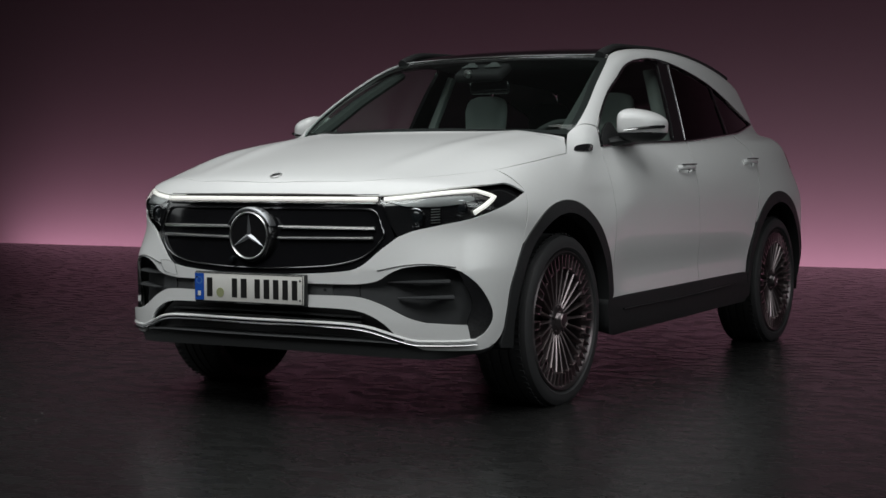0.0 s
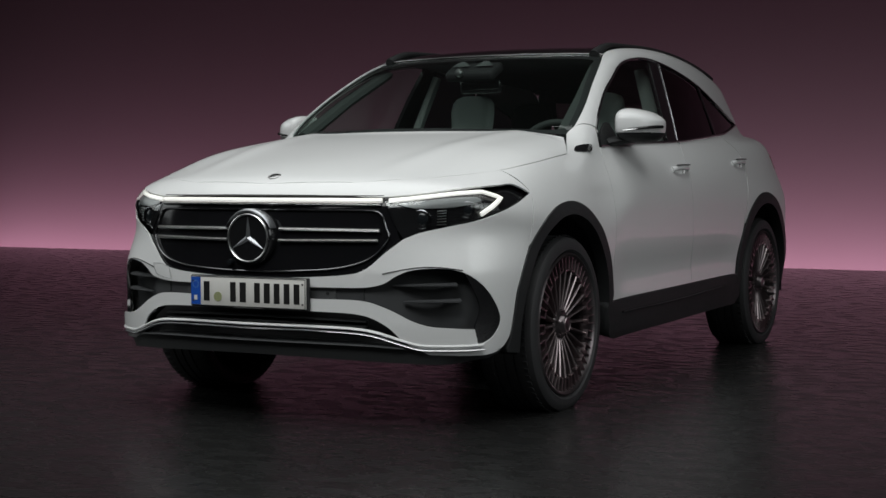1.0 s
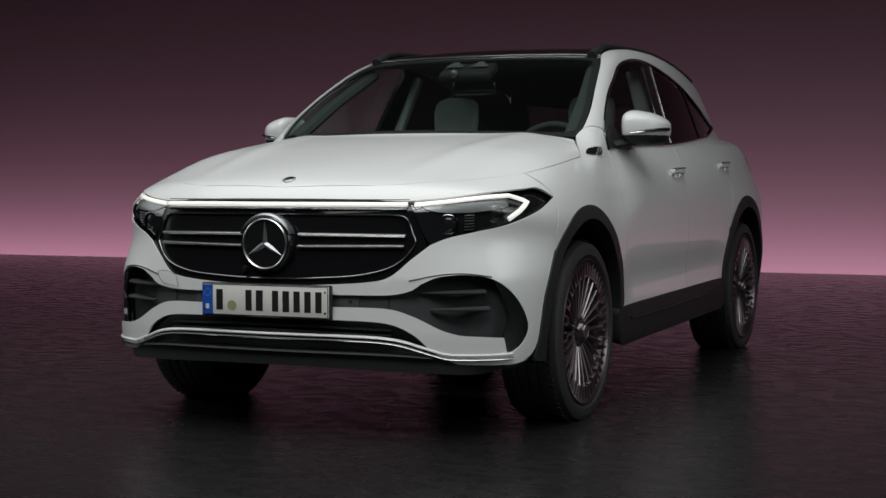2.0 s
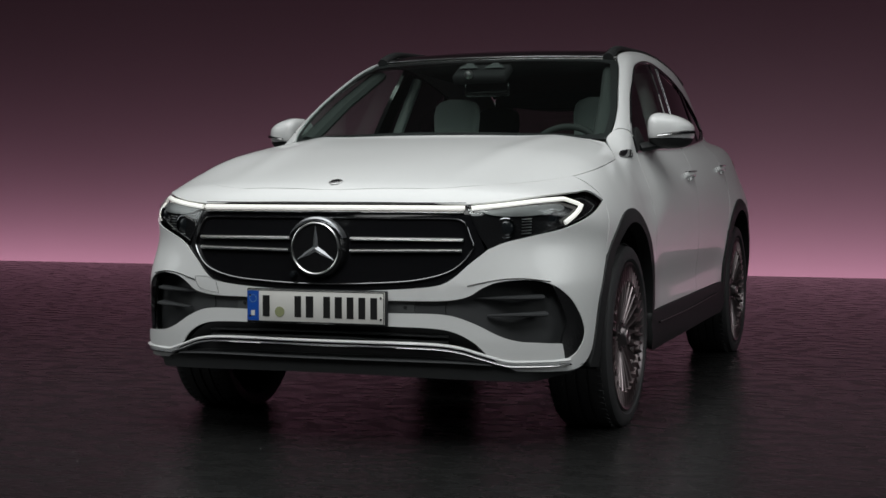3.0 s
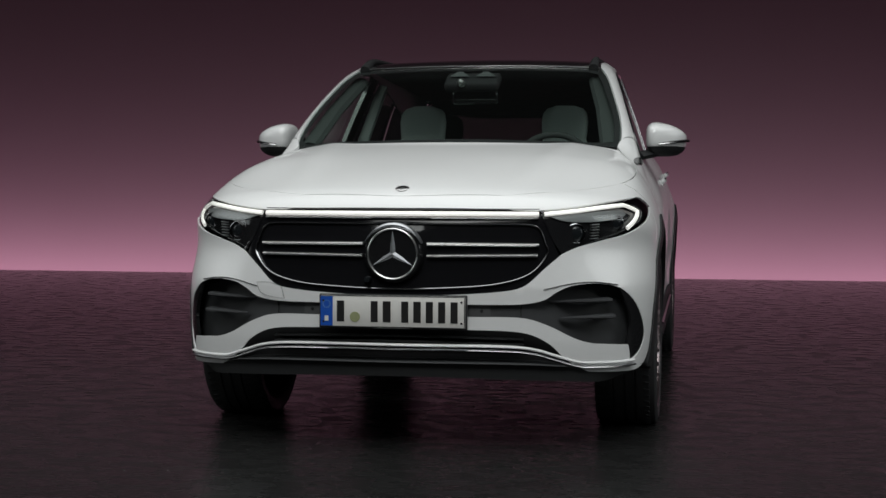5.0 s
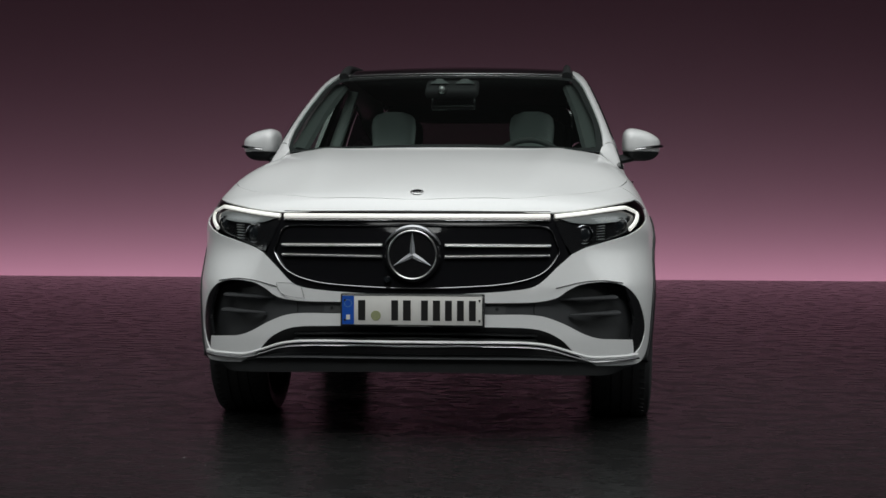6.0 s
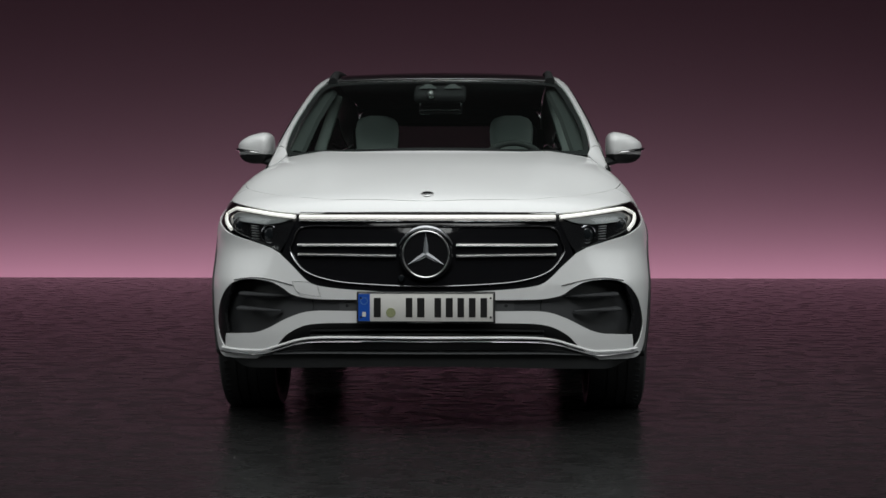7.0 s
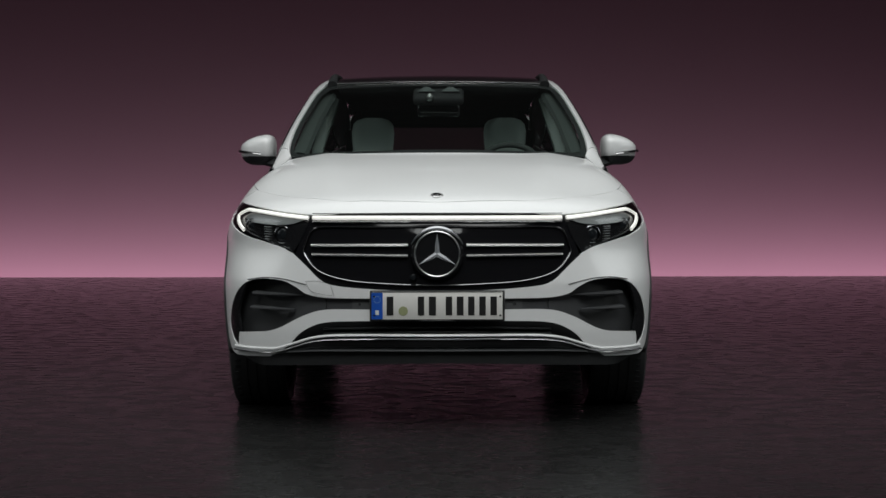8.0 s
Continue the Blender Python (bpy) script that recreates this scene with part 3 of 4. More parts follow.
# headlamps
for s in (1, -1):
    lamp = skin("headlamp", [*LAMP_TOP, LAMP_TIP, *LAMP_LOW, LAMP_IN, (0.548, -0.80, 0.80)], GLOSS_BLACK, car, "nose", corners=(0, 5, 10), lift=-0.0235, thick=-0.0155, res=0.025, side=s, label="headlamp with lit white light guide")
    drl = [(0.520, -0.765, 0.868), (0.62, -0.700, 0.877), (0.71, -0.605, 0.888), (0.766, -0.515, 0.893), (0.812, -0.450, 0.868), (0.816, -0.515, 0.838), (0.802, -0.575, 0.808)]
    strip("light_guide", drl, 0.0092, 0.006, LIT, lamp, "nose", -0.010, side=s, corners=(3, 4), label="lit white light guide")
    skin("reflector", [(0.540, -0.77, 0.864), (0.66, -0.66, 0.872), (0.765, -0.54, 0.876), (0.79, -0.55, 0.862), (0.75, -0.63, 0.842), (0.68, -0.69, 0.834), (0.60, -0.75, 0.842)], SHELF, lamp, "nose", corners=(0,), lift=-0.017, thick=0.004, res=0.03, side=s, label="silver reflector shelf")
    for px, py, pz, r in ((0.640, -0.735, 0.796, 0.031), (0.770, -0.615, 0.828, 0.026)):
        spot, away = on_skin([(px, py, pz), (px + 0.001, py, pz)], "nose", -0.020, side=s)
        aim = Matrix.Translation(spot[0]) @ (Vector(away[0]) * 0.4 + Vector((0, -0.6, 0))).to_track_quat("X", "Z").to_matrix().to_4x4()
        part("projector", lathe([(0.0, 0.002), (r * 0.5, 0.001), (r * 0.85, -0.003), (r, -0.010)], 24, aim), LENS, lamp)
        part("projector_ring", lathe([(r * 1.02, -0.006), (r * 1.08, 0.002), (r * 1.16, 0.001), (r * 1.18, -0.014)], 24, aim), FRAME_DARK, lamp)
    for k in range(6):
        z = 0.775 + k * 0.010
        strip("lamp_fin", [(0.690, -0.70, z), (0.705, -0.69, z + 0.001), (0.718, -0.68, z + 0.002)], 0.002, 0.008, SATIN, lamp, "nose", -0.019, side=s)
    cover = skin("lamp_cover", [*LAMP_TOP, LAMP_TIP, *LAMP_LOW, LAMP_IN, (0.548, -0.80, 0.80)], LAMP_GLASS, lamp, "nose", corners=(0, 5, 10), lift=-0.001, thick=0.0005, res=0.03, side=s, label="clear lamp cover")
    cover.visible_shadow = False

# lower nose: vents, intake, lip, chrome
skin("bumper_insert", both([(0, -0.9, 0.555), (0.274, -0.88, 0.555), (0.449, -0.84, 0.558), (0.53, -0.82, 0.575), (0.62, -0.78, 0.622), (0.72, -0.72, 0.627), (0.80, -0.66, 0.606), (0.855, -0.59, 0.535), (0.878, -0.53, 0.433), (0.865, -0.56, 0.36), (0.815, -0.63, 0.32), (0.72, -0.72, 0.385), (0.62, -0.78, 0.41), (0.53, -0.82, 0.46), (0.44, -0.85, 0.49), (0, -0.9, 0.493)]), VENT_GREY, car, "nose",
     lift=lambda P: -0.030 - 0.055 * np.exp(-(((np.abs(P[:, 0]) - 0.70) / 0.12) ** 2)), res=0.025, label="black plastic channel with side vents")
skin("channel_insert", both([(0, -0.9, 0.548), (0.20, -0.89, 0.548), (0.345, -0.87, 0.548), (0.345, -0.87, 0.498), (0.20, -0.89, 0.498), (0, -0.9, 0.498)]), GREY_INSERT, car, "nose", corners=(2, 3, 8, 7), lift=-0.0265, res=0.04, label="grey centre insert behind the plate")
for s in (1, -1):
    spot, away = on_skin([(0.313, -0.875, 0.522), (0.315, -0.875, 0.522)], "nose", -0.0245, side=s)
    part("parking_sensor", lathe([(0.0, 0.002), (0.006, 0.0015), (0.0065, -0.003)], 14, Matrix.Translation(spot[0]) @ Vector(away[0]).to_track_quat("X", "Z").to_matrix().to_4x4()), PLASTIC, car)
for s in (1, -1):
    for z, x0, x1 in ((0.556, 0.550, 0.745), (0.496, 0.595, 0.765)):
        P, N = on_skin([(x0, -0.80, z - 0.003), ((x0 + x1) / 2, -0.74, z), (x1, -0.66, z + 0.002)], "nose", -0.040, side=s)
        part("vent_fin", tube(P, 0.010, 0.030, False, 10, N, np.linspace(0.12, 1.0, len(P)) ** 0.6), VENT_GREY, car)
    skin("air_curtain", [(0.785, -0.67, 0.604), (0.82, -0.63, 0.566), (0.848, -0.59, 0.528), (0.870, -0.54, 0.433), (0.856, -0.565, 0.367), (0.817, -0.625, 0.328), (0.812, -0.64, 0.395), (0.822, -0.62, 0.47), (0.805, -0.65, 0.55)], GLOSS_BLACK, car, "nose", corners=(5,), lift=-0.002, res=0.025, side=s, label="gloss black air curtain blade")
    strip("vent_crease", [(0.524, -0.82, 0.598), (0.62, -0.78, 0.618), (0.70, -0.735, 0.622), (0.78, -0.675, 0.610)], 0.002, 0.003, GLOSS_BLACK, car, "nose", 0.0005, side=s)
skin("lower_intake", both([(0, -0.9, 0.468), (0.45, -0.84, 0.458), (0.545, -0.81, 0.42), (0.63, -0.77, 0.35), (0.63, -0.77, 0.31), (0, -0.9, 0.32)]), DARK, car, "nose", lift=-0.05, res=0.04, label="dark lower air intake")
for z in (0.432, 0.412):
    strip("intake_slat", [(-0.46, -0.84, z - 0.012), (0, -0.9, z), (0.46, -0.84, z - 0.012)], 0.005, 0.02, PLASTIC, car, "nose", -0.03)
skin("front_lip", both([(0, -0.9, 0.345), (0.45, -0.83, 0.341), (0.56, -0.80, 0.331), (0.66, -0.75, 0.309), (0.70, -0.73, 0.302), (0.80, -0.645, 0.296), (0.862, -0.535, 0.316), (0.868, -0.51, 0.285), (0.84, -0.56, 0.262), (0.68, -0.74, 0.264), (0.45, -0.82, 0.279), (0, -0.89, 0.289)]), PLASTIC, car, "nose", corners=(6, 7, 16, 15), lift=lambda P: 0.003 - 0.055 * ramp(np.abs(P[:, 0]), 0.68, 0.86) * ramp(P[:, 2], 0.318, 0.270), thick=0.05, res=0.03, label="black plastic front lip")
# paler colour than the lip, so the highlight along its edge is partly painted
strip("lip_edge", [(-0.60, -0.79, 0.327), (-0.45, -0.83, 0.339), (0, -0.9, 0.343), (0.45, -0.83, 0.339), (0.60, -0.79, 0.327)], 0.0036, 0.012, VENT_GREY, car, "nose", 0.010)
CHROME_LINE = [(0, -0.903, 0.388), (0.30, -0.88, 0.386), (0.427, -0.847, 0.382), (0.500, -0.825, 0.371), (0.560, -0.80, 0.352), (0.641, -0.764, 0.326), (0.70, -0.73, 0.322), (0.822, -0.61, 0.323)]
strip("chrome_trim", [(-p[0], *p[1:]) for p in CHROME_LINE[:0:-1]] + CHROME_LINE, 0.0045, 0.014, CHROME, car, "nose", 0.010, corners=(1, 13), label="thin chrome strip round the lower bumper")
strip("wing_edge", [(-p[0], p[1], p[2] + 0.015) for p in CHROME_LINE[:0:-1]] + [(p[0], p[1], p[2] + 0.015) for p in CHROME_LINE], 0.0055, 0.010, PAINT, car, "nose", 0.008, corners=(1, 13))

strip("tow_cover_seam", [(-0.522, -0.81, 0.612), (-0.505, -0.82, 0.574), (-0.455, -0.84, 0.560), (-0.410, -0.85, 0.556), (-0.425, -0.85, 0.600), (-0.47, -0.83, 0.612)], 0.0007, 0.0010, GREY_INSERT, car, "nose", 0.0002, closed=True, corners=(0, 3, 4))
for s in (1, -1):
    strip("insert_joint", [(0.455, -0.84, 0.545), (0.450, -0.84, 0.522), (0.452, -0.84, 0.500)], 0.0015, 0.002, DARK, car, "nose", -0.029, side=s)

# number plate, with bars for its characters
plate = part("number_plate", box(0.520, 0.010, 0.112, pose(0, -0.921, 0.520), 0.003), PLATE_WHITE, car, "white number plate with blue band")
part("plate_holder", box(0.532, 0.018, 0.122, pose(0, -0.909, 0.519), 0.004), PLASTIC, plate)
part("blue_band", box(0.044, 0.002, 0.104, pose(-0.2365, -0.9268, 0.520)), PLATE_BLUE, plate, smooth=False)
part("band_mark", box(0.014, 0.0016, 0.018, pose(-0.2365, -0.9283, 0.494)), PLATE_WHITE, plate, smooth=False)
dots = bmesh.new()
for k in range(12):
    a = math.tau * k / 12
    bmesh.ops.create_cube(dots, size=1.0, matrix=pose(-0.2365 + 0.013 * math.cos(a), -0.9280, 0.545 + 0.013 * math.sin(a)) @ Matrix.Diagonal((0.0032, 0.0010, 0.0032, 1)))
part("band_dots", dots, STAR_DOT, plate, "ring of pale dots", smooth=False)
rim = [(x, -0.9262, 0.520 + z) for x, z in ((-0.2585, -0.0545), (0.2585, -0.0545), (0.2585, 0.0545), (-0.2585, 0.0545))]
part("plate_rim", tube(spline(rim, (0, 1, 2, 3), 0.04), 0.0016, 0.0012, True, 6, np.tile((0, -1.0, 0), (len(spline(rim, (0, 1, 2, 3), 0.04)), 1))), PLATE_BLACK, plate, "thin dark rim of the plate")
for x, w in ((-0.186, 0.036), (-0.064, 0.034), (-0.019, 0.038), (0.046, 0.034), (0.090, 0.036), (0.134, 0.034), (0.178, 0.034), (0.222, 0.034)):
    part("plate_bar", box(w * 0.74, 0.002, 0.074, pose(x, -0.9268, 0.520), 0.0005), PLATE_BLACK, plate, smooth=False)
part("plate_seal", lathe([(0.0, -0.002), (0.018, -0.002), (0.019, 0.002)], 24, pose(-0.134, -0.926, 0.500) @ pose(0, 0, 0, 0, 0, 90)), SEAL, plate, "round olive seal")
for x in (-0.252, 0.252):
    for z in (0.483, 0.557):
        part("plate_screw", lathe([(0.0, -0.002), (0.004, -0.001), (0.004, 0.002)], 10, pose(x * 0.985, -0.9275, z) @ pose(0, 0, 0, 0, 0, 90)), CHROME, plate)

# flanks
SILL_Z = 0.420


def sill_z(y):
    """The lower edge of the doors climbs a little towards the tail."""
    return SILL_Z - 0.002 + 0.011 * (y - 0.47)


for s in (1, -1):
    skin("front_wing", [(BONNET_SEAM[5][0] + 0.002, BONNET_SEAM[5][1] + 0.002, BONNET_SEAM[5][2]), (0.757, -0.335, 0.9670), (0.793, -0.20, 0.9895), (0.805, -0.055, 1.0095), (0.800, 0.13, 1.0315), (0.793, 0.238, 1.0425), (0.722, 0.395, 1.117), (0.712, 0.435, 1.140), (0.725, 0.495, 1.165), (0.771, 0.578, 1.156), (0.808, 0.560, 1.080), (0.87, 0.535, 0.92), (0.905, 0.510, 0.732), (0.90, 0.470, sill_z(0.47)),
                        *arc(0.006, 0.487, 8, 134, 9), tuple(WING_SEAM[1]), tuple(WING_SEAM[0])], PAINT, car, corners=(0, 5, 6, 9, 10, 13, 14, 22, 23, 24), res=0.032, side=s)
    CUPS = [[(x, y - 0.075, z), (x, y - 0.03, z + 0.024), (x, y + 0.04, z + 0.024), (x, y + 0.078, z), (x, y + 0.04, z - 0.023), (x, y - 0.03, z - 0.023)] for y, z, x in ((1.420, 0.981, 0.865), (2.400, 1.015, 0.848))]
    # painted strips added behind the wing's joints to keep the gaps from showing dark
    strip("wing_gap_strip", [BONNET_SEAM[5], WING_SEAM[0]], 0.006, 0.003, PAINT, car, "nose", -0.005, side=s)
    strip("wing_gap_strip", [WING_SEAM[0], WING_SEAM[1]], 0.006, 0.003, PAINT, car, "nose", -0.005, side=s)
    skin("tail_lamp", [(0.79, 3.19, 1.070), (0.70, 3.32, 1.060), (0.72, 3.37, 0.975), (0.81, 3.22, 0.985)], TAIL_RED, car, corners=(0, 1, 2, 3), lift=0.002, thick=0.01, res=0.03, side=s, label="red tail lamp")
    front_door = skin("front_door", [(0.806, 0.568, 1.076), (0.80, 1.0, 1.096), (0.796, 1.50, 1.113), (0.796, 1.610, 1.117), (0.84, 1.560, 1.02), (0.893, 1.525, 0.897), (0.89, 1.54, 0.65), (0.887, 1.562, sill_z(1.562)), (0.89, 1.0, sill_z(1.0)), (0.90, 0.474, sill_z(0.474)), (0.905, 0.514, 0.732), (0.87, 0.539, 0.92)], PAINT, car, holes=(CUPS[0],), corners=(0, 3, 7, 9), res=0.03, side=s, label="white front door with painted handle")
    rear_door = skin("rear_door", [(0.796, 1.618, 1.117), (0.784, 1.94, 1.139), (0.745, 2.42, 1.170), (0.83, 2.52, 1.05), (0.90, 2.44, 0.90), (0.91, 2.36, 0.745), *arc(Y_REAR, 0.505, 142, 172, 4), (0.89, 2.22, sill_z(2.22)), (0.887, 1.9, sill_z(1.9)), (0.887, 1.566, sill_z(1.566)), (0.89, 1.544, 0.65), (0.893, 1.529, 0.897), (0.84, 1.564, 1.02)], PAINT, car, holes=(CUPS[1],), corners=(0, 2, 10, 12), res=0.03, side=s, label="white rear door with painted handle")
    skin("rear_quarter", [(0.742, 2.43, 1.171), (0.70, 2.71, 1.198), (0.655, 2.99, 1.236), (0.64, 3.05, 1.26), (0.60, 3.19, 1.25), (0.62, 3.40, 1.10), (0.75, 3.42, 0.95), (0.78, 3.42, 0.60), (0.80, 3.36, 0.57), (0.87, 3.22, 0.55), (0.9, 3.19, 0.55), *arc(Y_REAR, 0.494, 24, 138, 9), (0.91, 2.37, 0.745), (0.90, 2.45, 0.90), (0.83, 2.53, 1.05)], PAINT, car, corners=(0, 4, 8, 9, 10, 19, 20), res=0.04, side=s)
    skin("body_side", [(0.730, 0.441, 1.146), (0.699, 0.60, 1.235), (0.655, 0.80, 1.350), (0.612, 1.03, 1.475), (0.590, 1.14, 1.530), (0.583, 1.25, 1.553), (0.578, 1.60, 1.585), (0.576, 2.0, 1.580), (0.575, 2.35, 1.545), (0.57, 2.70, 1.485), (0.565, 2.93, 1.41), (0.60, 3.17, 1.26), (0.64, 3.05, 1.265),
                      (0.653, 2.985, 1.246), (0.667, 2.79, 1.297), (0.670, 2.59, 1.354), (0.663, 2.25, 1.448), (0.652, 1.86, 1.513), (0.643, 1.58, 1.535), (0.649, 1.345, 1.520), (0.666, 1.165, 1.481), (0.695, 0.980, 1.409), (0.723, 0.820, 1.335), (0.757, 0.668, 1.238), (0.776, 0.585, 1.165), (0.730, 0.500, 1.172)],
         PAINT, car, corners=(0, 11, 13, 24), res=0.025, side=s, label="white roof pillar and window surround")
    # side windows
    skin("front_window", [(0.806, 0.582, 1.086), (0.781, 0.590, 1.158), (0.755, 0.678, 1.233), (0.721, 0.830, 1.330), (0.694, 0.987, 1.402), (0.665, 1.155, 1.474), (0.649, 1.35, 1.513), (0.645, 1.60, 1.526), (0.70, 1.555, 1.39), (0.795, 1.475, 1.122), (0.80, 1.0, 1.105)], SIDE_GLASS, front_door, corners=(0, 1, 7, 9), lift=-0.006, thick=0.004, res=0.04, side=s, label="clear side window").visible_shadow = False
    skin("window_pillar", [(0.645, 1.60, 1.527), (0.645, 1.742, 1.523), (0.71, 1.686, 1.36), (0.795, 1.622, 1.126), (0.795, 1.47, 1.121), (0.70, 1.55, 1.39)], GLOSS_BLACK, front_door, corners=(0, 1, 3, 4), lift=-0.003, thick=0.02, res=0.04, side=s, label="gloss black window pillar")
    skin("rear_window", [(0.645, 1.734, 1.522), (0.652, 1.86, 1.506), (0.660, 2.26, 1.440), (0.70, 2.27, 1.33), (0.764, 2.28, 1.168), (0.784, 1.93, 1.145), (0.795, 1.616, 1.126), (0.71, 1.678, 1.36)], PRIVACY_GLASS, rear_door, corners=(0, 2, 4, 6), lift=-0.006, thick=0.004, res=0.04, side=s, label="dark tinted rear window")
    skin("quarter_window", [(0.660, 2.34, 1.425), (0.670, 2.59, 1.346), (0.667, 2.785, 1.29), (0.655, 2.98, 1.242), (0.70, 2.70, 1.205), (0.75, 2.38, 1.176), (0.70, 2.35, 1.33)], PRIVACY_GLASS, car, corners=(0, 3, 5), lift=-0.006, thick=0.004, res=0.04, side=s, label="dark tinted quarter window")
    strip("window_divider", [(0.659, 2.31, 1.435), (0.70, 2.31, 1.33), (0.757, 2.33, 1.172)], 0.028, 0.004, GLOSS_BLACK, rear_door, lift=-0.003, side=s)
    strip("belt_trim", [(0.805, 0.576, 1.083), (0.80, 1.0, 1.101), (0.796, 1.54, 1.119), (0.784, 1.93, 1.143), (0.741, 2.48, 1.180), (0.70, 2.72, 1.204), (0.653, 2.99, 1.242)], 0.006, 0.006, GLOSS_BLACK, car, lift=0.002, side=s)
    strip("window_trim", [(0.805, 0.576, 1.083), (0.781, 0.586, 1.160), (0.756, 0.673, 1.235), (0.722, 0.825, 1.332), (0.695, 0.984, 1.405), (0.666, 1.153, 1.477), (0.649, 1.348, 1.516), (0.643, 1.58, 1.531), (0.652, 1.86, 1.509), (0.663, 2.25, 1.444), (0.670, 2.588, 1.350), (0.667, 2.786, 1.293), (0.653, 2.99, 1.243)], 0.006, 0.006, GLOSS_BLACK, car, lift=0.0, side=s, corners=(1,))
    strip("pillar_chrome", [(0.645, 1.731, 1.522), (0.71, 1.675, 1.36), (0.795, 1.612, 1.126)], 0.0010, 0.002, FRAME_DARK, rear_door, lift=-0.001, side=s)
    # sills and wheel-arch cladding
    skin("sill", [(0.90, 0.425, sill_z(0.425) - 0.003), (0.89, 1.3, sill_z(1.3) - 0.003), (0.89, 2.24, sill_z(2.24) - 0.003), (0.88, 2.27, 0.34), (0.87, 2.20, 0.285), (0.87, 1.3, 0.270), (0.87, 0.50, 0.264), (0.88, 0.435, 0.285)], PLASTIC, car, corners=(0, 2, 4, 6), lift=lambda P: 0.005 + 0.016 * ramp(P[:, 2], 0.38, 0.32), thick=0.06, res=0.035, side=s, label="black plastic sill")
    strip("sill_ledge", [(0.895, 0.60, 0.362), (0.89, 1.3, 0.366), (0.89, 2.05, 0.385)], 0.004, 0.010, GLOSS_BLACK, car, lift=0.011, side=s)
    skin("wheel_arch_trim", [(0.9, 0.445, 0.30), (0.9, 0.462, 0.40), *arc(0.006, 0.491, 10, 132, 10), (0.902, -0.394, 0.655), (0.899, -0.455, 0.55), (0.890, -0.478, 0.44), (0.880, -0.492, 0.355), (0.870, -0.505, 0.300), (0.88, -0.435, 0.295), *arc(0, 0.436, 190, -8, 14)], PLASTIC, car, corners=(0, 16, 17), lift=0.007, thick=0.05, res=0.03, side=s, label="black plastic wheel-arch trim")
    skin("wheel_arch_trim", [(0.9, Y_REAR + 0.47, 0.33), *arc(Y_REAR, 0.498, 10, 140, 10), (0.91, Y_REAR - 0.43, 0.60), (0.9, Y_REAR - 0.475, SILL_Z), (0.89, Y_REAR - 0.465, 0.33), *arc(Y_REAR, 0.436, 188, -6, 14)], PLASTIC, car, corners=(0, 13), lift=0.007, thick=0.05, res=0.03, side=s, label="black plastic wheel-arch trim")
    for yc in (0.0, Y_REAR):
        part("wheel_well", lathe([(0.445, 0.0), (0.44, 0.30), (0.10, 0.30)], 40, pose(s * 0.885, yc, R_WHEEL, 0, 0, 180 if s > 0 else 0), radians(-10), radians(200)), DARK, car)
    # handles: a dished cup and a bar
    for door, y, z, x in ((front_door, 1.420, 0.981, 0.865), (rear_door, 2.400, 1.015, 0.848)):
        P, N = on_skin([(x, y - 0.105, z), (x, y, z + 0.002), (x, y + 0.105, z + 0.003)], lift=0.020, side=s)
        k = len(P)
        bow = np.sin(np.linspace(0, math.pi, k))[:, None] ** 0.4
        part("door_handle", tube(P - N * 0.018 * (1 - bow), 0.013, 0.009, False, 10, N), PAINT, door, "white painted pull handle")
        # black bar along the handle's upper edge
        part("handle_dark_bar", tube((P + N * 0.003 + np.array((0, 0, 0.0115)))[1:-1], 0.0035, 0.005, False, 6, N[1:-1]), GLOSS_BLACK, door)
        skin("handle_cup", CUPS[0 if door is front_door else 1], PAINT, door, lift=-0.015, thick=0.001, res=0.02, side=s)
    # wing badge
    skin("side_badge", [(0.79, 0.322, 1.054), (0.78, 0.360, 1.076), (0.800, 0.468, 1.085), (0.808, 0.466, 1.068), (0.812, 0.43, 1.053)], GLOSS_BLACK, car, lift=0.004, thick=0.006, res=0.02, side=s, label="gloss black badge on the wing")
    strip("badge_mark", [(0.81, 0.420, 1.060), (0.806, 0.440, 1.068), (0.804, 0.455, 1.077)], 0.004, 0.002, SATIN, car, lift=0.006, side=s)

# screen, roof, rails, tail
SCREEN = both([(0, 0.275, 1.150), (0.30, 0.300, 1.148), (0.55, 0.362, 1.145), (0.722, 0.437, 1.143), (0.692, 0.60, 1.237), (0.648, 0.80, 1.352), (0.606, 1.03, 1.476), (0.590, 1.11, 1.520), (0.30, 1.045, 1.535), (0, 1.015, 1.540)])
screen = skin("windscreen", SCREEN, SCREEN_GLASS, car, corners=(3, 7, 11, 15), lift=-0.003, thick=0.004, res=0.04, label="dark windscreen glass")
screen.visible_shadow = False
inner_screen = both([(0, 0.30, 1.162), (0.30, 0.325, 1.160), (0.55, 0.39, 1.158), (0.690, 0.455, 1.158), (0.661, 0.60, 1.240), (0.618, 0.79, 1.350), (0.578, 0.99, 1.460), (0.545, 1.05, 1.495), (0.30, 1.005, 1.508), (0, 0.975, 1.513)])
skin("screen_border", SCREEN, DARK, screen, holes=(inner_screen,), corners=(3, 7, 11, 15), hole_corners=((3, 11),), lift=-0.009, thick=0.002, res=0.03, label="black border of the windscreen")
strip("roof_edge", [(-0.590, 1.12, 1.524), (-0.30, 1.053, 1.538), (0, 1.023, 1.543), (0.30, 1.053, 1.538), (0.590, 1.12, 1.524)], 0.003, 0.003, SATIN, car, lift=0.001, label="thin bright line along the roof's front edge")
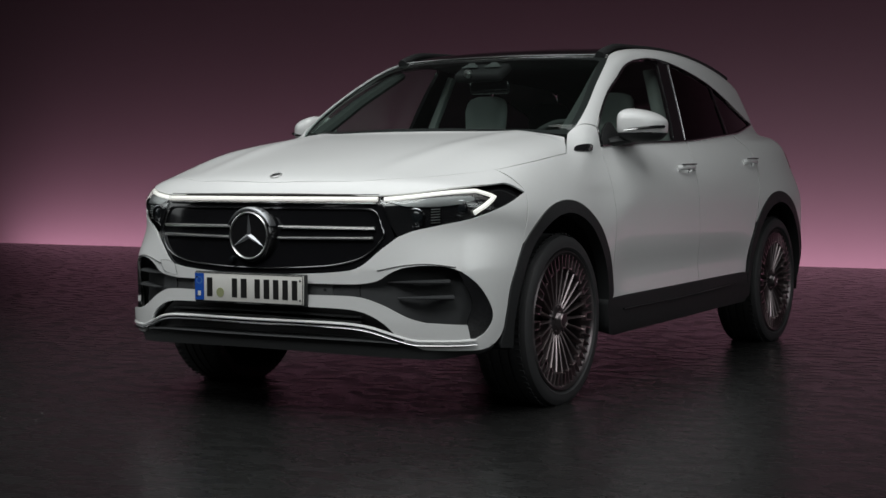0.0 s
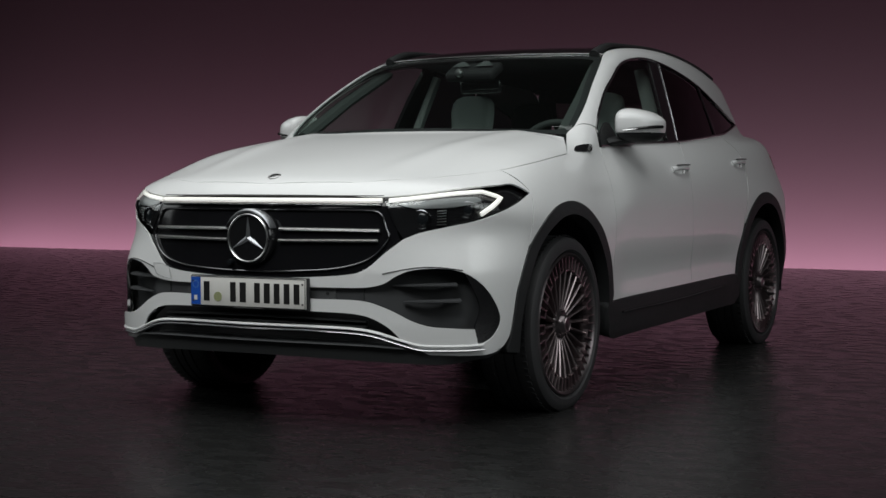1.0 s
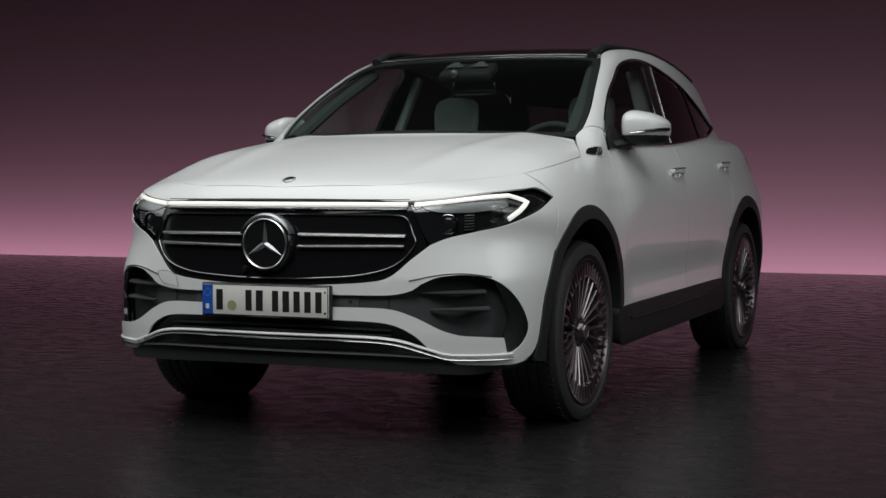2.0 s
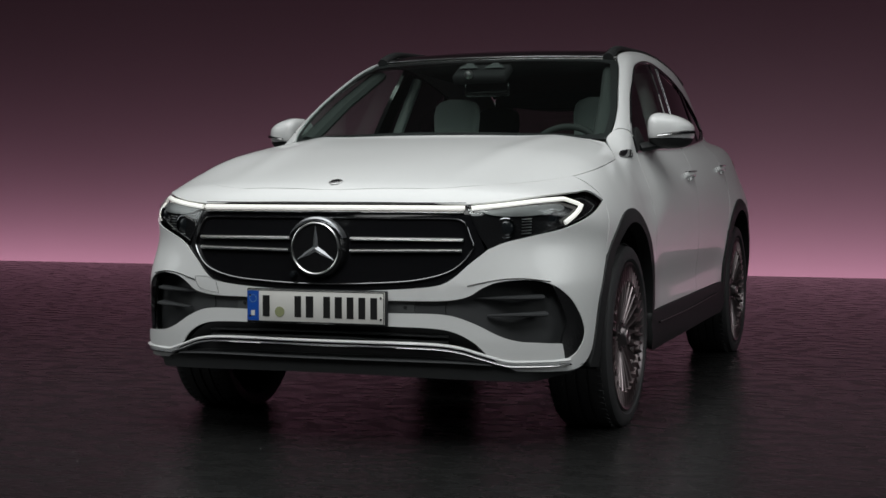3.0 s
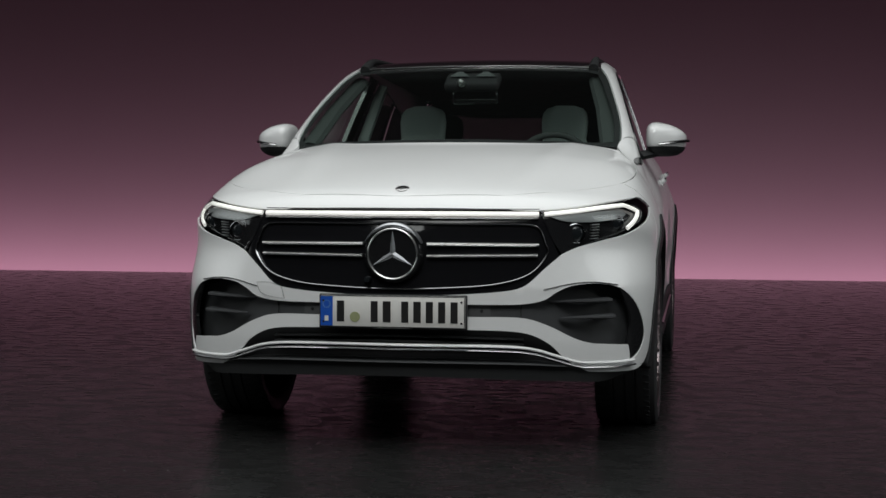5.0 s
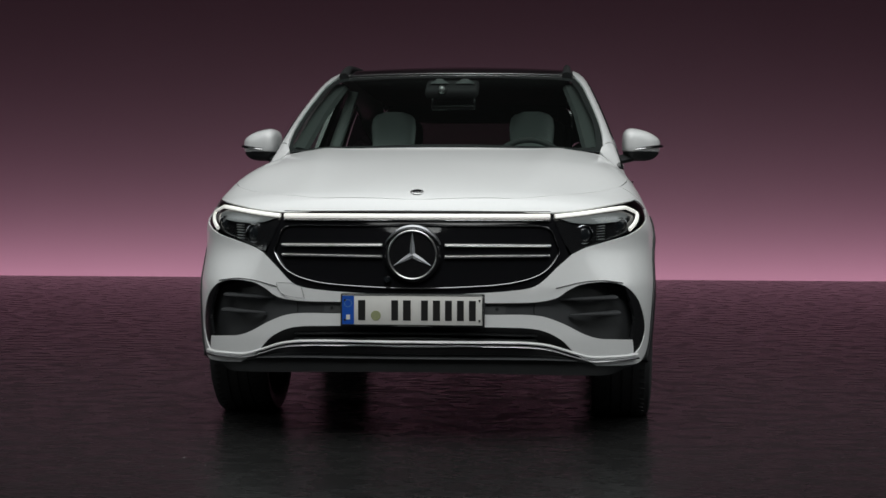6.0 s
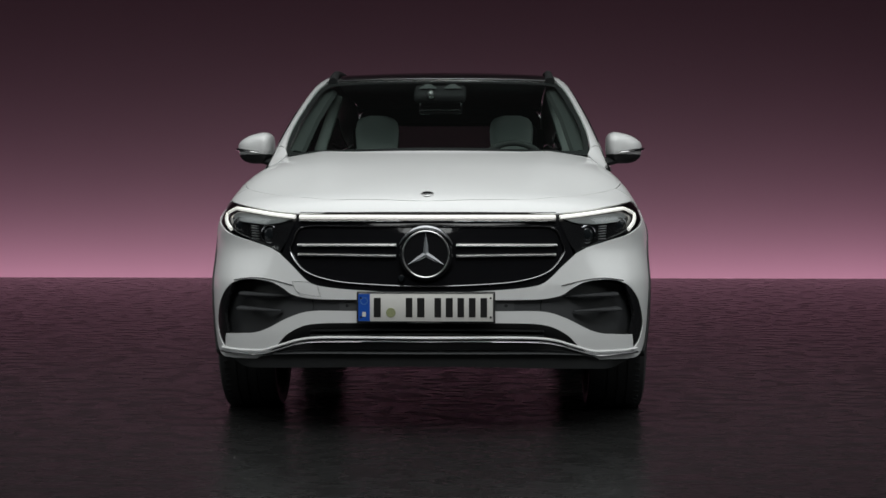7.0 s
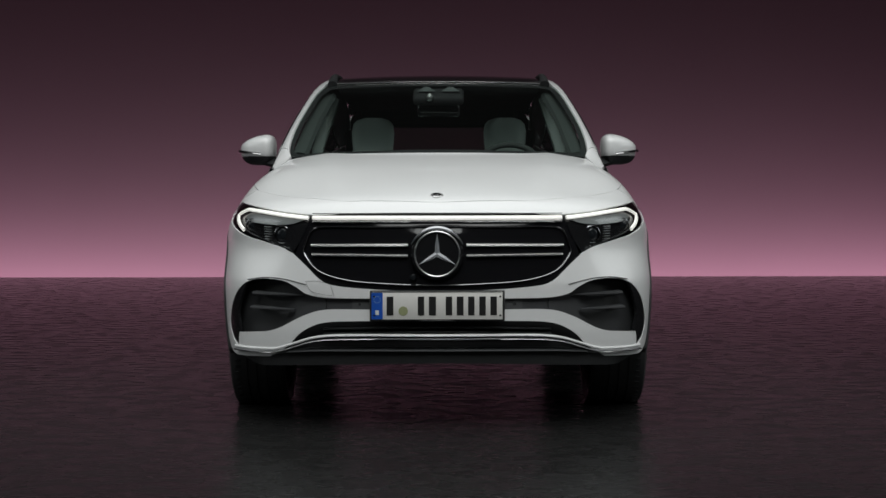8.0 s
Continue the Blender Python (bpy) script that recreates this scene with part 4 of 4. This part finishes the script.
skin("roof", both([(0, 1.028, 1.545), (0.30, 1.058, 1.540), (0.584, 1.125, 1.530), (0.577, 1.25, 1.556), (0.572, 1.60, 1.588), (0.570, 2.0, 1.583), (0.569, 2.35, 1.548), (0.564, 2.70, 1.488), (0.559, 2.93, 1.413), (0.30, 3.06, 1.42), (0, 3.08, 1.425)]), GLOSS_BLACK, car, corners=(2, 8, 12, 18), lift=-0.002, res=0.05, label="gloss black panoramic roof")
for s in (1, -1):
    P, N = on_skin([(0.560, 1.10, 1.530), (0.556, 1.24, 1.560), (0.553, 1.5, 1.59), (0.553, 1.9, 1.592), (0.553, 2.35, 1.557), (0.55, 2.65, 1.505), (0.55, 2.80, 1.47)], lift=0.0, side=s)
    k = len(P)
    arch = np.sin(np.linspace(0, math.pi, k))[:, None] ** 0.35
    along = np.linspace(0, 1, k)[:, None]
    height = 0.009 + 0.017 * np.exp(-(((along - 0.10) / 0.12) ** 2))
    part("roof_rail", tube(P + np.array((0, 0, 1.0)) * (height - 0.008) * arch, 0.014, 0.013, False, 12, None, 1 + 0.75 * np.exp(-((along[:, 0] / 0.10) ** 2))), PLASTIC, car, "black roof rail")
HATCH_PANE = both([(0, 3.15, 1.40), (0.28, 3.13, 1.39), (0.47, 3.06, 1.37), (0.52, 3.18, 1.26), (0.40, 3.255, 1.22), (0, 3.285, 1.21)])
tailgate = skin("tailgate", both([(0, 3.10, 1.42), (0.30, 3.08, 1.415), (0.57, 2.965, 1.40), (0.60, 3.22, 1.25), (0.62, 3.41, 1.10), (0.74, 3.43, 0.94), (0.77, 3.44, 0.62), (0, 3.52, 0.62)]), PAINT, car, holes=(HATCH_PANE,), corners=(2, 6, 8, 12), hole_corners=(marks(HATCH_PANE, HATCH_PANE[2]),), res=0.045, label="white tailgate")
skin("hatch_lining", both([(0, 3.06, 1.43), (0.30, 3.04, 1.42), (0.54, 2.93, 1.40), (0.57, 3.16, 1.27), (0.56, 3.28, 1.17), (0.40, 3.34, 1.15), (0, 3.36, 1.15)]), CABIN, tailgate, holes=(HATCH_PANE,), hole_corners=(marks(HATCH_PANE, HATCH_PANE[2]),), lift=-0.022, thick=0.02, res=0.04, label="dark lining round the rear window")
skin("hatch_window", HATCH_PANE, REAR_GLASS, tailgate, corners=marks(HATCH_PANE, HATCH_PANE[2]), lift=-0.004, thick=0.004, res=0.03, label="tinted rear window")
skin("rear_bumper", both([(0, 3.52, 0.61), (0.77, 3.44, 0.61), (0.79, 3.37, 0.36), (0.5, 3.42, 0.30), (0, 3.45, 0.29)]), PLASTIC, car, corners=(1, 2, 6, 7), res=0.06, label="black lower rear bumper")

# underbody: closes the gaps behind the sheets
under = box(1.56, 1.62, 0.20, pose(0, 1.36, 0.36), 0.03)
part("underbody", under, DARK, car, "dark underbody")
part("undertray", box(1.30, 0.60, 0.05, pose(0, -0.42, 0.305), 0.02), DARK, car, "dark undertray behind the front lip")
part("front_structure", box(1.10, 1.05, 0.52, pose(0, -0.16, 0.56), 0.08), DARK, car)
part("rear_structure", box(1.10, 1.0, 0.60, pose(0, 2.80, 0.62), 0.08), DARK, car)
part("bulkhead", box(1.40, 0.06, 0.62, pose(0, 0.48, 0.74), 0.02), DARK, car)
for x in (-0.53, 0.53):
    part("bumper_beam", box(0.50, 0.10, 0.28, pose(x * 0.8, -0.66 if abs(x) < 0.3 else -0.60, 0.50), 0.03), DARK, car)


# wheels
def settle_on_floor(bm):
    """Flattens the tyre where the car's weight presses it on the floor."""
    for v in bm.verts:
        v.co.z = max(v.co.z, FLOOR_Z - R_WHEEL)


def wheel(s, yc, turn=0.0):
    hub = tagged(new("wheel"), "dark multi-spoke alloy wheel with black tyre")
    hub.parent = car
    hub.matrix_local = pose(s * 0.90, yc, R_WHEEL, 0, 0, (0 if s > 0 else 180) + turn)
    R = R_WHEEL - 0.005
    carcass = lathe([(0.283, -0.215), (0.30, -0.230), (0.335, -0.232), (R - 0.008, -0.220), (R, -0.187), (R, -0.164), (R - 0.007, -0.163), (R - 0.007, -0.155), (R, -0.154), (R, -0.122), (R - 0.007, -0.121), (R - 0.007, -0.112), (R, -0.111), (R, -0.080), (R - 0.007, -0.079), (R - 0.007, -0.071), (R, -0.070), (R - 0.001, -0.040), (R - 0.008, -0.010), (0.345, -0.002), (0.338, 0.003), (0.318, 0.009), (0.305, 0.007), (0.300, 0.008), (0.290, 0.000), (0.283, -0.012)], 96)
    settle_on_floor(carcass)
    tyre = part("tyre", carcass, RUBBER, hub, "black low-profile road tyre")
    bm = bmesh.new()
    for k in range(72):
        a = math.tau * k / 72
        for x, w in ((-0.196, 0.05), (-0.045, 0.05)):
            m = pose(0, 0, 0, math.degrees(a)) @ pose(x, R * 0.992, 0, 0, 0, 12)
            bmesh.ops.create_cube(bm, size=1.0, matrix=m @ Matrix.Diagonal((w, 0.0035, 0.014, 1)))
    settle_on_floor(bm)
    tagged(part("tread", bm, RUBBER, tyre, smooth=False), kind="stuff")
    part("rim", lathe([(0.286, -0.215), (0.27, -0.205), (0.255, -0.18), (0.25, -0.06), (0.262, -0.02), (0.272, 0.002), (0.280, 0.006), (0.287, 0.002), (0.286, -0.012)], 72), RIM_DARK, hub)
    part("barrel_back", lathe([(0.255, -0.12), (0.0, -0.12)], 48), DARK, hub)
    part("brake_disc", lathe([(0.0, -0.085), (0.165, -0.085), (0.170, -0.09), (0.170, -0.105)], 48), RIM_DARK, hub)
    bm = bmesh.new()
    # one twin-ended spoke: a raised rib that forks near the rim
    prof = ((0.050, -0.030, 0.0056), (0.10, -0.022, 0.0044), (0.165, -0.013, 0.0036), (0.214, -0.007, 0.0036))
    rows = []
    for r, x, w in prof:
        rows.append([bm.verts.new((x - 0.030, r, -w * 1.3)), bm.verts.new((x, r, -w)), bm.verts.new((x + 0.0035, r, 0)), bm.verts.new((x, r, w)), bm.verts.new((x - 0.030, r, w * 1.3))])
    for a, b in zip(rows[:-1], rows[1:]):
        for i in range(4):
            bm.faces.new((a[i], a[i + 1], b[i + 1], b[i]))
    bmesh.ops.recalc_face_normals(bm, faces=bm.faces[:])
    spoke = part("spoke", bm, RIM_FACE, hub, smooth=False)
    bm = bmesh.new()
    bmesh.ops.create_cube(bm, size=1.0, matrix=pose(-0.010, 0.216, 0) @ Matrix.Diagonal((0.020, 0.0055, 0.034, 1)))
    for sgn in (-1, 1):
        bmesh.ops.create_cube(bm, size=1.0, matrix=pose(-0.010, 0.244, sgn * 0.0160, sgn * 2.5) @ Matrix.Diagonal((0.022, 0.060, 0.0050, 1)))
    fork = part("spoke_fork", bm, RIM_FACE, hub, smooth=False)
    N = 24
    for k in range(1, N):
        for src in (spoke, fork):
            o = src.copy()
            scene.collection.objects.link(o)
            o.parent = hub
            o.matrix_local = pose(0, 0, 0, 360 * k / N)
    part("hub_cap", lathe([(0.0, 0.002), (0.030, 0.0), (0.036, -0.006), (0.040, -0.02), (0.062, -0.026), (0.070, -0.032), (0.072, -0.06)], 36), RIM_DARK, hub)
    part("cap_ring", lathe([(0.0245, 0.0015), (0.026, 0.0035), (0.029, 0.0035), (0.0305, 0.0005)], 36), RIM_FACE, hub, "metal ring of the hub cap")
    for k in range(5):
        m = pose(0, 0, 0, 72 * k + 20) @ pose(-0.022, 0.053, 0)
        part("wheel_bolt", lathe([(0.0, 0.006), (0.007, 0.005), (0.008, -0.01)], 8, m), RIM_DARK, hub)
    return hub


for s in (1, -1):
    wheel(s, 0.0)
    wheel(s, Y_REAR)

# mirrors
for s in (1, -1):
    bm = bmesh.new()
    bmesh.ops.create_uvsphere(bm, u_segments=40, v_segments=24, radius=1.0)
    for v in bm.verts:
        x, y, z = v.co
        k = lambda q, e: math.copysign(abs(q) ** e, q)
        x, y, z = k(x, 0.46 if x < 0 else 0.82), k(y, 0.75), k(z, 0.66)
        t = (x + 1) / 2
        z *= 1 - 0.50 * t * t if z > 0 else 1.22 - 0.12 * t
        y *= 1 - 0.25 * t
        v.co = (s * (0.909 + 0.090 * x), 0.785 + 0.150 * y + 0.045 * t, 1.180 + 0.072 * z + 0.006 * (1 - t))
    low = bm.copy()
    bmesh.ops.bisect_plane(bm, geom=bm.verts[:] + bm.edges[:] + bm.faces[:], plane_co=(0, 0, 1.143), plane_no=(0, 0, -1), clear_outer=True)
    bmesh.ops.bisect_plane(low, geom=low.verts[:] + low.edges[:] + low.faces[:], plane_co=(0, 0, 1.140), plane_no=(0, 0, 1), clear_outer=True)
    bmesh.ops.recalc_face_normals(bm, faces=bm.faces[:])
    mirror = part("wing_mirror", bm, PAINT, car, "white wing mirror with black base and indicator strip")
    part("mirror_base", low, PLASTIC, mirror, "black lower shell")
    part("mirror_arm", tube([(s * 0.775, 0.69, 1.098), (s * 0.83, 0.745, 1.110), (s * 0.89, 0.79, 1.126), (s * 0.935, 0.82, 1.138)], 0.052, 0.021, False, 12), PLASTIC, mirror)
    ind = [(s * (0.878 + 0.124 * u), 0.800 - 0.145 * math.sqrt(max(0, 1 - (u * 0.985) ** 2.6)) + 0.03 * u, 1.155 + 0.014 * u) for u in np.linspace(0.0, 1.0, 16)]
    part("indicator", tube(ind, 0.010, 0.007, False, 8, None, np.linspace(0.3, 1.25, 16)), GLOSS_BLACK, mirror, "dark indicator strip")
    ind2 = [(p[0], p[1] - 0.004, p[2] - 0.004) for p in ind]
    part("indicator_line", tube(ind2, 0.004, 0.0025, False, 6), CHROME, mirror)
    skin("mirror_sail", [(0.806, 0.58, 1.090), (0.780, 0.64, 1.155), (0.77, 0.74, 1.19), (0.79, 0.82, 1.10)], PLASTIC, mirror, corners=(0, 1, 3), lift=0.001, res=0.03, side=s, label="black mirror foot")

# cabin
# dark boxes added at the rear corners to block leaking backdrop light
for s in (1, -1):
    part("rear_gap_plug", box(0.06, 0.34, 0.26, pose(s * 0.555, 2.78, 1.215), 0.02), CABIN, car)
part("dashboard", box(1.38, 0.50, 0.16, pose(0, 0.78, 1.03), 0.05, 3), CABIN, car, "dark dashboard")
part("cabin_floor", box(1.40, 2.3, 0.05, pose(0, 1.7, 0.50)), CABIN, car, smooth=False)
part("headliner", box(1.10, 1.60, 0.02, pose(0, 1.95, 1.505, -2), 0.008), CABIN, car)
# headliner carried back to close a light leak at the tail
part("rear_headliner", box(1.00, 0.34, 0.02, pose(0, 2.90, 1.440, -12), 0.008), CABIN, car)
# dark panel added to stop stray light from the tail
part("rear_leak_panel", box(1.14, 0.03, 0.68, pose(0, 2.82, 0.86), 0.01), CABIN, car, "dark panel added behind the rear seats to stop stray light")
part("parcel_shelf", box(1.10, 0.10, 0.60, pose(0, 2.95, 0.86), 0.03), CABIN, car)


def seat(x, y, name, mat, w=0.50, top=1.376):
    s = part(name, box(w, 0.52, 0.17, pose(x, y - 0.22, 0.66, 6), 0.06, 4), mat, car, "pale grey leather seat with integrated headrest" if mat is SEAT else "dark rear seat")
    bm = bmesh.new()
    rows = ((0.62, 0.0, 0.24), (0.78, 0.03, 0.25), (0.95, 0.07, 0.245), (1.08, 0.10, 0.21), (1.155, 0.12, 0.135), (1.20, 0.13, 0.112), (1.235, 0.135, 0.116), (1.295, 0.14, 0.120), (1.34, 0.15, 0.112), (1.362, 0.155, 0.092), (top, 0.16, 0.050))
    rings = []
    for z, dy, hw in rows:
        hw *= w / 0.5
        ring = []
        for k in range(24):
            a = math.tau * k / 24
            cx, cy = math.cos(a), math.sin(a)
            ring.append(bm.verts.new((x + hw * math.copysign(abs(cx) ** 0.55, cx), y + dy + (0.07 if z < 1.15 else 0.05) * math.copysign(abs(cy) ** 0.6, cy), z)))
        rings.append(ring)
    for a, b in zip(rings[:-1], rings[1:]):
        for k in range(24):
            bm.faces.new((a[k], a[(k + 1) % 24], b[(k + 1) % 24], b[k]))
    bm.faces.new(rings[-1])
    bmesh.ops.recalc_face_normals(bm, faces=bm.faces[:])
    part("seat_back", bm, mat, s)
    return s


for x in (-0.37, 0.37):
    seat(x, 1.52, "front_seat", SEAT)
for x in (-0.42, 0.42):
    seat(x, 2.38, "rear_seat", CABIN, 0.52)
part("steering_wheel", tube([(0.37 + 0.185 * math.cos(a), 1.02 + 0.075 * math.sin(a), 1.045 + 0.165 * math.sin(a)) for a in np.linspace(0, math.tau, 40, endpoint=False)], 0.016, 0.016, True, 10), TRIM_DARK, car, "grey steering wheel")
part("steering_boss", lathe([(0.0, 0.03), (0.05, 0.025), (0.07, 0.0)], 20, pose(0.37, 1.02, 1.045, 0, 0, -90)), CABIN, car)
part("sensor_pod", box(0.26, 0.14, 0.05, pose(0, 0.95, 1.452, 26), 0.02, 3), DARK, car, "dark sensor housing behind the windscreen")
for x in (-0.062, 0.062):
    bm = bmesh.new()
    tri = [bm.verts.new(p) for p in ((x - 0.045, 0.925, 1.478), (x + 0.045, 0.925, 1.478), (x + 0.012, 0.945, 1.500), (x - 0.012, 0.945, 1.500))]
    back = [bm.verts.new(v.co + Vector((0, 0.012, 0.004))) for v in tri]
    bm.faces.new(tri)
    bm.faces.new(back[::-1])
    for k in range(4):
        bm.faces.new((tri[k], back[k], back[(k + 1) % 4], tri[(k + 1) % 4]))
    bmesh.ops.recalc_face_normals(bm, faces=bm.faces[:])
    part("sensor_bracket", bm, BRACKET, car, smooth=False)
part("sensor_lens", lathe([(0.0, 0.012), (0.014, 0.010), (0.020, 0.0), (0.022, -0.01)], 18, pose(-0.045, 0.872, 1.446, 0, 0, -90)), SATIN, car, "round camera lens behind the windscreen")
part("rear_view_mirror", box(0.22, 0.03, 0.065, pose(0.0, 1.02, 1.385, 5), 0.014, 3), GLOSS_BLACK, car, "dark rear-view mirror")
for s in (1, -1):
    part("screen_pillar_trim", tube([(s * 0.674, 0.49, 1.135), (s * 0.632, 0.80, 1.31), (s * 0.575, 1.10, 1.465)], 0.042, 0.026, False, 8), TRIM_DARK, car)
    part("centre_pillar_trim", tube([(s * 0.715, 1.55, 0.95), (s * 0.675, 1.60, 1.20), (s * 0.585, 1.66, 1.48)], 0.048, 0.024, False, 10), TRIM_PALE, car)
    part("door_lining", box(0.05, 1.9, 0.55, pose(s * 0.775, 1.45, 0.80), 0.015), CABIN, car)


part("screen_label", box(0.055, 0.012, 0.003, pose(0.112, 0.335, 1.153, 25), 0.001, 1), TRIM_PALE, car, "small pale label at the foot of the windscreen")

# flecks of pale grit on the floor
for x, y, w, turn in ((-0.77, -1.25, 0.0035, 20), (-0.66, -1.39, 0.0028, 70), (-0.80, -1.42, 0.0028, 35), (-0.19, -0.97, 0.0026, 110)):
    fleck = part("grit_fleck", box(w * 1.6, w, 0.002, pose(x, y, FLOOR_Z + 0.001, 0, 0, turn), 0.0006, 1), GRIT, None, "tiny pale fleck of grit on dark glossy floor")
    tagged(fleck, category="grit", group="grit flecks on the floor")
